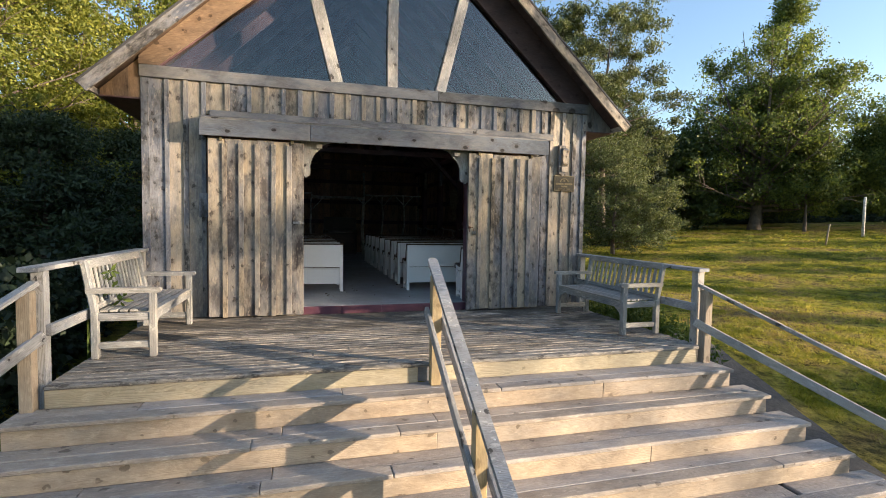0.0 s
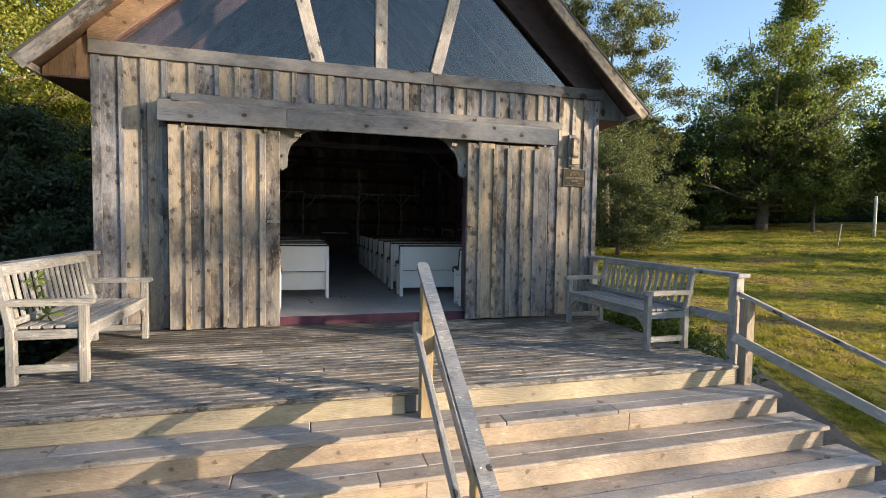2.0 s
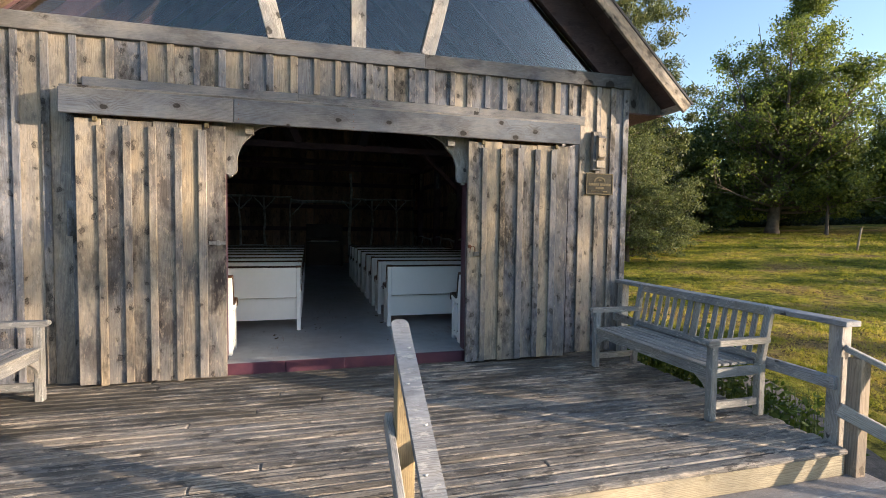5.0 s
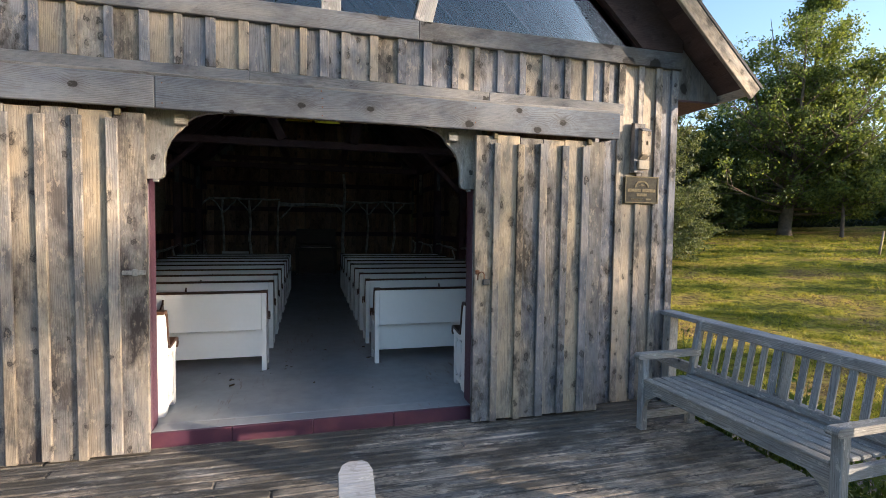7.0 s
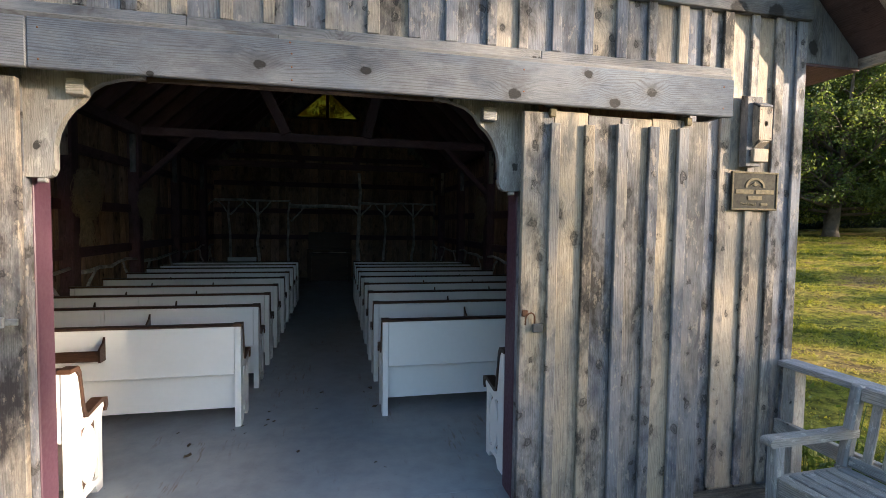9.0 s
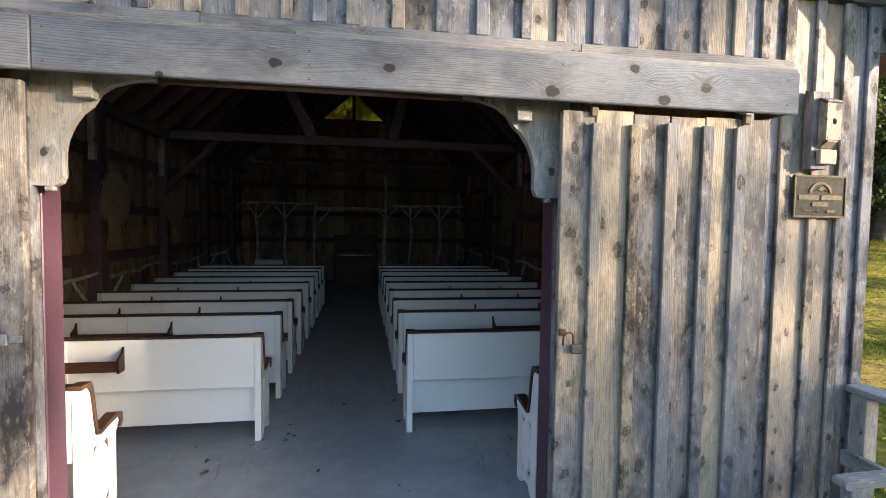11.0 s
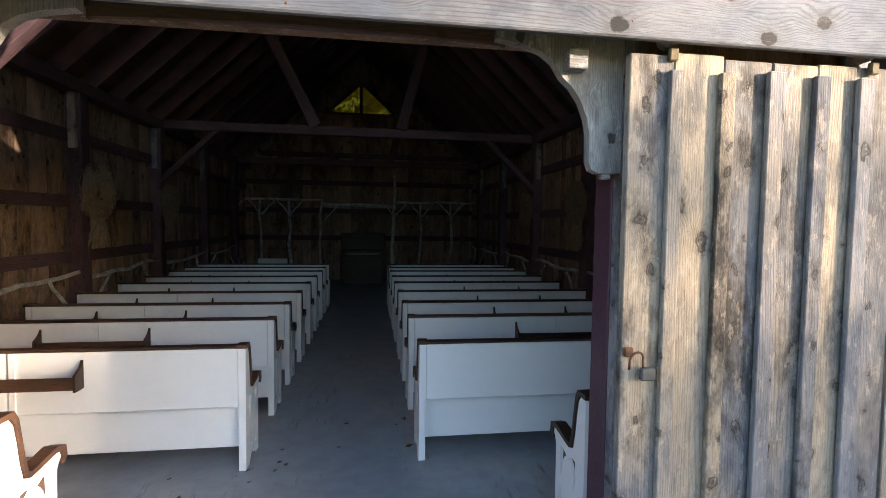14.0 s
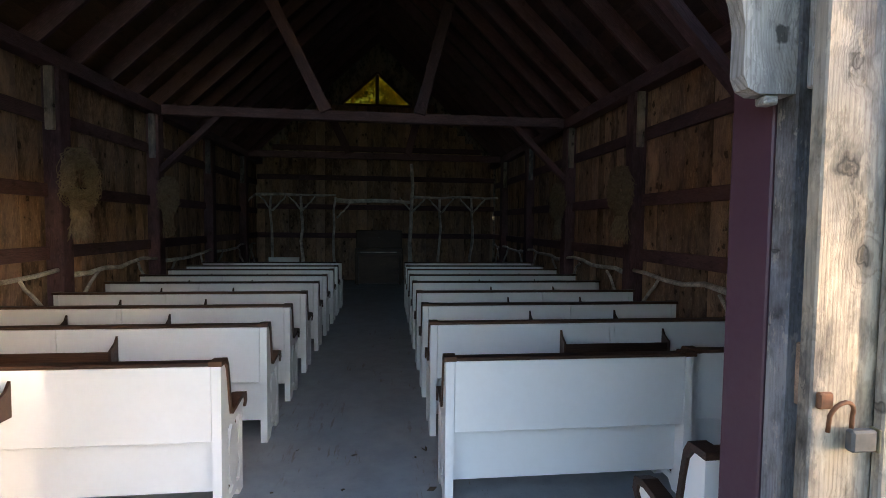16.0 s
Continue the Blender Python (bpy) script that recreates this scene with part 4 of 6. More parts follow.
# ---- roof ----
roof = thing("roof", (XM, 12.7, 3.0), "steep gable roof with dark shingles and brown boarded underside", "roof", "", "structure")
RY0, RY1 = 6.69, 19.2
for s in (-1, 1):
    ex = XM + s * 3.70
    apex, eave = Vector((XM, 0, RIDGE)), Vector((ex, 0, roof_top(ex)))
    down = (eave - apex).normalized()
    nrm = Vector((-down.z * s, 0, down.x * s))
    if nrm.z < 0:
        nrm = -nrm

    def on_roof(t, below, y, apex=apex, down=down, nrm=nrm):
        p = apex + down * t - nrm * below
        return Vector((p.x, y, p.z))

    L = (eave - apex).length
    n_rows = 22
    for name, t0, t1, b0, b1, mat, ya, yb in (("shingles", -0.02, L + 0.03, 0.0, 0.03, SHINGLE, RY0 - 0.05, RY1 + 0.05),):
        m = beam_pose(on_roof(t0, (b0 + b1) / 2, 12.9), on_roof(t1, (b0 + b1) / 2, 12.9), nrm)
        place(name, box_mesh(t1 - t0, yb - ya, b1 - b0, mat), Matrix.Translation((0, (ya + yb) / 2 - 12.9, 0)) @ m, roof, "dark asphalt shingles")
    step = L / n_rows
    for i in range(n_rows):
        a, b = on_roof(i * step + 0.003, 0.045, RY0), on_roof((i + 1) * step - 0.003, 0.045, RY0)
        mid = (a + b) / 2
        m = beam_pose(Vector((mid.x, RY0, mid.z)), Vector((mid.x, RY1, mid.z)), nrm)
        # same boards on both slopes; the right ones have shade put into their colour
        place("roof_board", box_mesh(RY1 - RY0, step - 0.0006, 0.026, W("soffit" if s < 0 else "shaded_roof", "x"), 0.0003), m, roof)
    # barge board with worn face
    for ya in (RY0 - 0.045, RY1):
        beam("barge_board", on_roof(-0.03, 0.092, ya + 0.02), on_roof(L + 0.02, 0.092, ya + 0.02), 0.036, 0.135, W("barn", "x"), roof, "weathered grey barge board", up=nrm)
    foot = GLEFT if s < 0 else GLRIGHT
    edge = (XL - 0.03) if s < 0 else (XR + 0.03)
    # rake tone follows the light: lighter on the sunny left, darkened on the right
    slab("rake_board", [(edge, 3.203), (edge, roof_top(edge) - 0.085), (XM, RIDGE - 0.085), (XM, GLTOP), (foot, 3.203)], 0.04, W("rake" if s < 0 else "shaded_roof", "x"), xz(6.985), roof, "brown rake board")
    for i in range(20):
        yy = 7.25 + 0.61 * i
        if yy > YB - 0.1:
            break
        beam("rafter", on_roof(0.05, 0.15, yy), on_roof(L - 0.35, 0.15, yy), 0.05, 0.18, W("brown", "x"), roof, up=nrm)
    box("fascia", ex - s * 0.06 - 0.018, ex - s * 0.06 + 0.018, RY0 + 0.002, RY1, roof_top(ex) - 0.08, roof_top(ex) - 0.005, W("barn", "y"), roof)
    wx = XL if s < 0 else XR
    a, b = sorted((wx, ex - s * 0.09))
    box("eave_soffit", a, b, YF - 0.005, RY1, 2.775, 2.795, W("brown", "y"), roof)
    for k in range(3):
        x0, x1 = wx + (ex - s * 0.10 - wx) * k / 3, wx + (ex - s * 0.10 - wx) * (k + 1) / 3
        lo, hi = min(x0, x1) + 0.002, max(x0, x1) - 0.002
        # right return boards take a duller wood to suit the shaded eave
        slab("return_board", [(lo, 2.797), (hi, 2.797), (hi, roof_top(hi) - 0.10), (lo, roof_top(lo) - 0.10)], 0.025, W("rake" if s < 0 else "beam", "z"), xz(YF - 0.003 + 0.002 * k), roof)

# ---- interior walls, boards and timber frame ----
def side_wall(name, x, s):
    """Outer cladding and inner boards."""
    w = thing(name, (x, 13, 0), "rough tan vertical boards inside the chapel wall", "wall", "", "structure")
    ya, yb = YF + 0.102, YB + 0.10
    slab("cladding", [(ya, -0.3), (yb, -0.3), (yb, 3.2), (ya, 3.2)], 0.02, W("barn", "z"), yz(x if s > 0 else x - 0.02), w)
    y = ya + 0.003
    while y < YB - 0.05:
        wd = rng.uniform(0.17, 0.26)
        a, b = sorted((x + s * 0.022, x + s * (0.043 + rng.uniform(0, 0.004))))
        box("board", a, b, y + 0.002, min(y + wd, YB) - 0.003, ZF, 3.12, W("inner", "z"), w)
        y += wd
    return w


side_wall("wall_left", XL, 1)
side_wall("wall_right", XR, -1)
wall_b = thing("wall_back", (XM, YB, 0), "tall boarded back wall with a small gable window", "wall", "", "structure")
gable = [(XL + 0.021, -0.3), (XR - 0.021, -0.3), (XR - 0.021, roof_top(XR) - 0.09), (XM, RIDGE - 0.09), (XL + 0.021, roof_top(XL) - 0.09)]
TW = [(0.12, 4.66), (1.80, 4.66), (0.96, 5.42)]
slab("cladding", gable, 0.05, W("barn", "z"), xz(YB + 0.025), wall_b, holes=[TW, [(4.048, 1.70), (4.072, 1.72), (4.066, 1.90), (4.074, 2.06), (4.05, 2.05)]])
x = XL + 0.05
while x < 4.0:
    wd = rng.uniform(0.17, 0.25)
    x1 = min(x + wd, 4.046)      # the last board stops short of the corner, where a chink of daylight shows
    top = min(roof_top(x), roof_top(x1)) - 0.32
    if x1 > 0.02 and x < 1.9:
        top = 4.60
    box("board", x + 0.002, x1 - 0.003, YB - 0.006, YB + 0.02, ZF, max(top, 3.0), W("inner", "z"), wall_b)
    x += wd
win2 = thing("window_2", (0.96, YB, 4.66), "small triangular amber glass window in the gable", "window", "", "structure")
for poly in (clip_half(TW, -1, 0, 0.92), clip_half(TW, 1, 0, -1.0)):
    pane = slab("pane", poly, 0.006, AMBER, xz(YB + 0.03), win2)
    pane.visible_shadow = False
box("window_bar", 0.915, 1.005, YB - 0.02, YB + 0.06, 4.62, 5.40, W("brown", "z"), win2)
box("window_bar", 0.06, 1.86, YB - 0.02, YB + 0.06, 4.61, 4.665, W("brown", "x"), win2)
beam("window_bar", (0.07, YB + 0.01, 4.66), (0.96, YB + 0.01, 5.465), 0.06, 0.05, W("brown", "x"), win2)
beam("window_bar", (1.85, YB + 0.01, 4.66), (0.96, YB + 0.01, 5.465), 0.06, 0.05, W("brown", "x"), win2)

timber = thing("timber_frame", (XM, 13, ZF), "dark brown post and beam timber frame with knee braces", "timber frame", "", "structure")
BRX, BRY, BRZ = W("brown", "x"), W("brown", "y"), W("brown", "z")
POSTS = (9.05, 11.15, 13.2, 15.3, 17.4)
for s, xin in ((1, XL + 0.05), (-1, XR - 0.05)):
    for yy in POSTS:
        a, b = sorted((xin, xin + s * 0.16))
        box("post", a, b, yy - 0.085, yy + 0.085, ZF, 3.06, BRZ, timber, c=0.008)
        a, b = sorted((xin + s * 0.05, xin + s * 0.13))
        box("post_block", a, b, yy - 0.125, yy - 0.087, 2.46, 3.12, W("barn", "z"), timber, "pale board block at the post head")
    a, b = sorted((xin - s * 0.005, xin + s * 0.16))
    box("plate", a, b, YF + 0.2, YB - 0.01, 3.062, 3.21, BRY, timber, c=0.008)
    for z in (0.62, 1.27, 1.88, 2.60):
        for ya, yb in zip((YF + 0.2,) + POSTS, POSTS + (YB - 0.01,)):
            a, b = sorted((xin - s * 0.003, xin + s * 0.045))
            box("girt", a, b, ya + 0.087, yb - 0.087, z - 0.065, z + 0.065, BRY, timber)
for z in (1.27, 2.0, 2.75, 3.5):
    half = min(3.05, (RIDGE - 0.35 - z) / PITCH)
    box("girt", XM - half, XM + half, YB - 0.055, YB - 0.008, z - 0.065, z + 0.065, BRX, timber)
for yy in (13.2, 17.4):
    box("tie_beam", XL + 0.25, XR - 0.25, yy - 0.07, yy + 0.07, 3.065, 3.205, BRX, timber, c=0.008)
    for xa, xb in ((0.36, -0.44), (1.70, 2.12)):
        beam("strut", (xa, yy, 3.19), (xb, yy, 4.80), 0.17, 0.20, BRX, timber, up=(0, 1, 0))
for yy in (13.2,):
    beam("brace", (XL + 0.15, yy, 2.25), (-1.10, yy, 3.10), 0.08, 0.11, BRX, timber, up=(0, 1, 0))
    beam("brace", (XR - 0.15, yy, 2.25), (3.12, yy, 3.10), 0.08, 0.11, BRX, timber, up=(0, 1, 0))
beam("brace", (XR - 0.18, 9.05, 2.2), (3.0, 9.05, 3.2), 0.08, 0.11, BRX, timber, up=(0, 1, 0))
beam("brace", (XL + 0.18, 9.05, 2.2), (-1.0, 9.05, 3.2), 0.08, 0.11, BRX, timber, up=(0, 1, 0))
box("tie_beam", XL + 0.06, XR - 0.06, 8.98, 9.12, 3.213, 3.36, BRX, timber, c=0.008)

# ---- railings ----
RW = "rail"


def deck_railing(name, s, label):
    """Rail along the deck's side: cap board, middle rail and end post."""
    x = DX1 + 0.065 if s > 0 else DX0 - 0.065
    r = thing(name, (x, 5.7, 0), label, "railing", "deck railings")
    zt = 0.80 if s > 0 else 0.87
    box("post", x - 0.045, x + 0.045, DY0 + 0.11, DY0 + 0.20, -0.45, zt, W(RW, "z"), r)
    box("post", x - 0.045, x + 0.045, 6.88, 6.97, -0.45, zt, W(RW, "z"), r)
    box("cap_rail", x - 0.07, x + 0.07, DY0 + (0.07 if s > 0 else -0.02), 6.99, zt + 0.001, zt + 0.039, W(RW, "y"), r)
    a, b = sorted((x - s * 0.047, x - s * 0.085))
    box("middle_rail", a, b, DY0 + 0.12, 6.985, 0.36, 0.45, W(RW, "y"), r)


deck_railing("deck_railing", 1, "weathered two-rail wooden railing along the deck's side")
deck_railing("deck_railing", -1, "pale weathered two-rail wooden railing along the deck's side")


def stair_railing(s):
    """Two sloping rails; the sunny side spreads wider than the treads and hangs lower."""
    x0, kx, top, mid = (DX1 + 0.065, 0.93, 0.622, 0.22) if s > 0 else (DX0 - 0.10, FLARE / RUN, 0.745, 0.345)
    r = thing("stair_railing", (x0, 3.4, -RISE), "sloping two-rail wooden handrail beside the flared steps", "railing", "stair railings")
    slope = RISE / RUN

    def at(d, z):
        return Vector((x0 + s * kx * d, DY0 + 0.02 - d, z - slope * d))

    box("post", x0 - 0.045, x0 + 0.045, DY0 - 0.02, DY0 + 0.07, -RISE - 0.16, top - 0.02, W("riser", "z"), r)
    p = at(1.65, 0)
    box("post", p.x - 0.045, p.x + 0.045, p.y - 0.045, p.y + 0.045, ground_z(p.x, p.y) - 0.05, p.z + top - 0.05, W(RW, "z"), r)
    beam("top_rail", at(-0.06, top), at(2.05, top), 0.09, 0.038, W(RW, "x"), r)
    o = Vector((-s * 0.062, 0, 0))
    beam("middle_rail", at(-0.05, mid) + o, at(2.05, mid) + o, 0.036, 0.09, W(RW, "x"), r)


stair_railing(1)
stair_railing(-1)


def centre_railing():
    x = 1.0
    r = thing("stair_railing", (x, 3.4, -RISE), "sloping wooden handrail in the middle of the steps", "railing", "stair railings")
    slope = RISE / RUN

    def at(d, z):
        return Vector((x, DY0 - d, z - slope * d))

    box("post", x - 0.045, x + 0.045, DY0 - 0.10, DY0 - 0.01, -RISE + 0.001, 0.815, W("new", "z"), r, "yellow new lumber post")
    n = 4
    zb = -RISE * (n + 1) + 0.001
    d = RUN * n + 0.12
    box("post", x - 0.045, x + 0.045, DY0 - d - 0.045, DY0 - d + 0.045, zb, 0.815 - slope * (d - 0.05), W("new", "z"), r, "yellow new lumber post")
    m = beam_pose(at(1.9, 0.872), at(-0.12, 0.872))
    h = (at(1.9, 0.872) - at(-0.12, 0.872)).length / 2
    slab("top_rail", [(-h, -0.045), (h - 0.03, -0.045), (h - 0.008, -0.034), (h, -0.018), (h, 0.018), (h - 0.008, 0.034), (h - 0.03, 0.045), (-h, 0.045)], 0.038, W(RW, "x"), lambda a, b, d: m @ Vector((a, b, d - 0.019)), r)
    for ox in (-0.064, 0.064):
        o = Vector((ox, 0, 0))
        beam("middle_rail", at(-0.05, 0.452) + o, at(1.9, 0.452) + o, 0.036, 0.088, W(RW, "x"), r)
    for i in range(10):
        p = at(0.05 + i * 0.18, 0.892)
        tube("screw", [p + Vector((0.02 * (-1) ** i, 0, -0.004)), p + Vector((0.02 * (-1) ** i, 0, 0.002))], [0.011, 0.011], ZINC, r, "galvanised screw head", 8)


centre_railing()


# ---- garden benches ----
def garden_bench(label):
    """Slatted garden bench 1.5 m long, its length along y, facing +x; base on the floor at the origin."""
    b = thing("garden_bench", (0, 0, 0), label, "bench", "garden benches")
    bx, by, bz = W("bench", "x"), W("bench", "y"), W("bench", "z")
    for s in (-1, 1):
        yy = s * 0.73
        box("front_leg", 0.44, 0.50, yy - 0.03, yy + 0.03, 0, 0.61, bz, b, c=0.006)
        box("back_leg", -0.03, 0.03, yy - 0.03, yy + 0.03, 0, 0.43, bz, b, c=0.006)
        beam("back_post", (0.0, yy, 0.42), (-0.085, yy, 0.90), 0.058, 0.06, bx, b, up=(1, 0, 0), c=0.012)
        arm = [(-0.06, 0.60), (0.46, 0.60)] + [(0.52 + 0.024 * math.sin(a), 0.624 - 0.024 * math.cos(a)) for a in [math.pi * k / 6 for k in range(7)]] + [(-0.065, 0.648)]
        slab("armrest", arm, 0.066, bx, lambda a, c, d, yy=yy: Vector((a, yy - 0.033 + d, c)), b)
        box("side_rail", 0.03, 0.44, yy - 0.02, yy + 0.02, 0.345, 0.415, bx, b)
        box("stretcher", 0.03, 0.44, yy - 0.018, yy + 0.018, 0.09, 0.15, bx, b)
    box("front_apron", 0.452, 0.482, -0.70, 0.70, 0.335, 0.415, by, b)
    for s in (-1, 1):
        cor = [(0.0, 0.335), (0.13, 0.335), (0.09, 0.31), (0.045, 0.28), (0.018, 0.24), (0.0, 0.19)]
        slab("corner_brace", [(s * (0.70 - a), z) for a, z in cor], 0.026, by, lambda a, c, d: Vector((0.454 + d, a, c)), b)
    for i in range(6):
        x0 = 0.02 + i * 0.082
        box("seat_slat", x0, x0 + 0.066, -0.70 if 0 < i < 5 else -0.695, 0.70 if 0 < i < 5 else 0.695, 0.417, 0.441, by, b, c=0.005)

    def back(yv, z):
        f = (z - 0.42) / 0.48
        return Vector((-0.085 * f, yv, z))

    lean = (1, 0, 0.18)
    beam("back_rail", back(-0.70, 0.855), back(0.70, 0.855), 0.075, 0.04, bx, b, up=lean)
    beam("back_rail", back(-0.70, 0.47), back(0.70, 0.47), 0.055, 0.036, bx, b, up=lean)
    for i in range(14):
        yv = -0.62 + i * 1.24 / 13
        beam("back_slat", back(yv, 0.49), back(yv, 0.825), 0.046 if i not in (6, 7) else 0.055, 0.016, bx, b, up=lean, c=0.003)
    beam("middle_post", (-0.042, 0.0, 0.43), (-0.118, 0.0, 0.86), 0.075, 0.022, bx, b, up=lean)
    return b


bench_l = garden_bench("weathered pale slatted teak garden bench on the deck")
bench_r = copy_thing(bench_l, pose(3.922, 5.71, 0.002, 0, 0, 181.8) @ Matrix.Diagonal((1, 1, 0.945, 1)))
tagged(bench_r, "grey weathered slatted teak garden bench by the deck railing")
bench_l.matrix_basis = pose(-1.985, 5.83, 0.002)


# ---- pews ----
def pew_end_outline():
    """Side view (y forward, z up) of a pew end with a scrolled arm."""
    return [(0.0, 0.0), (0.0, 0.785), (0.048, 0.785), (0.075, 0.75), (0.09, 0.68), (0.105, 0.58), (0.125, 0.50), (0.16, 0.487), (0.33, 0.512),
            (0.365, 0.505), (0.372, 0.48), (0.355, 0.46), (0.34, 0.43), (0.335, 0.0), (0.27, 0.0), (0.245, 0.05), (0.13, 0.05), (0.09, 0.0)]


def pew_cap_outline():
    top = [(-0.012, 0.786), (0.052, 0.786), (0.079, 0.752), (0.094, 0.682), (0.109, 0.582), (0.128, 0.503), (0.16, 0.490), (0.33, 0.515), (0.37, 0.505), (0.376, 0.475), (0.36, 0.452)]
    out = [(0.385, 0.445), (0.408, 0.475), (0.40, 0.525), (0.34, 0.543), (0.165, 0.515), (0.146, 0.525), (0.13, 0.59), (0.113, 0.69), (0.098, 0.77), (0.075, 0.808), (-0.012, 0.81)]
    return top + out


def pew_holes():
    """Four corner piercings that leave an oval between them."""
    holes = []
    for sy in (-1, 1):
        for sz in (-1, 1):
            arc = [(0.19 + sy * 0.078 * math.cos(a), 0.265 + sz * 0.165 * math.sin(a)) for a in [0.12 + 1.28 * k / 7 for k in range(8)]]
            holes.append(arc + [(0.19 + sy * 0.055, 0.265 + sz * 0.182), (0.19 + sy * 0.09, 0.265 + sz * 0.178), (0.19 + sy * 0.096, 0.265 + sz * 0.09)])
    return holes


def make_pew(name, length, side, label, rack=True, loc=(0, 0, 0)):
    """White pew along x with its back at y = 0, seat towards +y; side: the way the rack lies off the middle."""
    p = thing(name, loc, label, "pew", "pews")
    o = Vector(loc)
    h = length / 2

    def bx_(nm, x0, x1, y0, y1, z0, z1, mat, lab="", c=0.004):
        return box(nm, o.x + x0, o.x + x1, o.y + y0, o.y + y1, o.z + z0, o.z + z1, mat, p, lab, c)

    for s in (-1, 1):
        x0 = s * h - 0.022
        end = slab("end_panel", pew_end_outline(), 0.044, WHITE, lambda a, b, d, x0=x0: o + Vector((x0 + d, a, b)), p, holes=pew_holes())
        # added dark plate within the panel's thickness, so the piercings look shaded
        box("inner_board", o.x + x0 + 0.017, o.x + x0 + 0.027, o.y + 0.085, o.y + 0.30, o.z + 0.07, o.z + 0.46, PEW_TRIM, end, "dark plate added inside the end to shade the piercings", 0.001)
        slab("cap", pew_cap_outline(), 0.062, PEW_TRIM, lambda a, b, d, x0=x0: o + Vector((x0 - 0.009 + d, a, b)), end, "dark brown scrolled armrest cap")
    hi = h - 0.024
    bx_("back_panel", -hi, hi, 0.004, 0.026, 0.41, 0.785, WHITE)
    bx_("back_cap", -hi, hi, -0.012, 0.05, 0.787, 0.806, PEW_TRIM, "dark brown cap rail")
    bx_("lower_panel", -hi, hi, 0.075, 0.093, 0.125, 0.40, WHITE)
    bx_("seat", -hi, hi, 0.05, 0.365, 0.40, 0.425, PEW_TRIM, "dark brown seat board")
    bx_("seat_apron", -hi, hi, 0.33, 0.348, 0.33, 0.398, WHITE)
    c = side * 0.17
    if rack:
        bx_("back_strip", c - 0.018, c + 0.018, -0.006, 0.003, 0.41, 0.785, WHITE)
        r = bx_("hymnal_rack", c - 0.38, c + 0.38, -0.085, -0.075, 0.585, 0.655, PEW_TRIM, "dark brown hymn book rack")
        for xx in (c - 0.39, c + 0.375):
            slab("rack_end", [(-0.095, 0.57), (-0.009, 0.57), (-0.009, 0.74), (-0.035, 0.70), (-0.095, 0.665)], 0.015, PEW_TRIM,
                 lambda a, b, d, xx=xx: o + Vector((xx + d, a, b)), r)
        box("rack_shelf", o.x + c - 0.375, o.x + c + 0.375, o.y - 0.075, o.y - 0.008, o.z + 0.575, o.z + 0.585, PEW_TRIM, r)
    return p


ROWS_Y = [8.33, 9.23, 10.0, 10.78, 11.62, 12.38, 13.17, 13.80, 14.48]
PLEN = 2.24
pew_l = make_pew("pew", PLEN, -1, "white painted wooden pew with dark brown cap rail", True)
pew_r = make_pew("pew", PLEN, 1, "white painted wooden pew with dark brown cap rail", True)
for i, yy in enumerate(ROWS_Y[1:]):
    copy_thing(pew_l, Matrix.Translation((0.43 - PLEN / 2, yy, ZF)))
    if i < len(ROWS_Y) - 2:
        copy_thing(pew_r, Matrix.Translation((1.57 + PLEN / 2, yy, ZF)))
pew_l.matrix_basis = Matrix.Translation((0.43 - PLEN / 2, ROWS_Y[0], ZF))
pew_r.matrix_basis = Matrix.Translation((1.57 + PLEN / 2, ROWS_Y[-1], ZF))
make_pew("pew", 1.30, 1, "short white painted pew with dark brown cap rail", False, (1.57 + 0.65, ROWS_Y[0], ZF))
make_pew("pew", 0.92, 1, "very short white painted pew against the side wall", False, (3.40, ROWS_Y[0] + 0.06, ZF))
make_pew("pew", 1.5, -1, "white painted pew with brown arms against the front wall", False, (-0.215 - 0.75, YF + 0.205, ZF))
make_pew("pew", 1.5, 1, "white painted pew with brown arms against the front wall", False, (2.225 + 0.75, YF + 0.205, ZF))

# ---- birch pole screen, side rails, organ and small things inside ----
rb = random.Random(9)
screen = thing("birch_screen", (XM, 17.5, ZF), "rustic screen of white birch poles across the chancel", "screen")
SY = 17.5
for x, z1, r in ((-1.38, 2.22, 0.034), (-0.72, 2.22, 0.04), (0.07, 2.2, 0.035), (1.82, 3.0, 0.05), (2.5, 2.22, 0.036), (3.26, 2.22, 0.036)):
    branch("pole", (x, SY, ZF), (x - 0.03, SY, z1), r, BIRCH, screen, rb, 0.045)
for a, b, z in ((-1.75, 0.05, 2.24), (1.84, 3.88, 2.23)):
    branch("top_pole", (a, SY, z - 0.01), (b, SY, z), 0.03, BIRCH, screen, rb, 0.02)
branch("top_pole", (0.05, SY - 0.04, 2.12), (1.78, SY - 0.04, 2.09), 0.05, BIRCH, screen, rb, 0.025)
for x, z in ((-1.38, 2.2), (-0.72, 2.2), (2.5, 2.2), (3.26, 2.2), (1.82, 2.2), (0.07, 2.05)):
    for s in (-1, 1):
        if x == 0.07 and s < 0:
            continue
        branch("pole_brace", (x, SY - 0.02, z - 0.34), (x + s * 0.30, SY - 0.02, z), 0.022, BIRCH, screen, rb, 0.015)
branch("pole_brace", (-1.75, SY - 0.02, 2.23), (-2.03, SY - 0.02, 1.92), 0.022, BIRCH, screen, rb, 0.015)


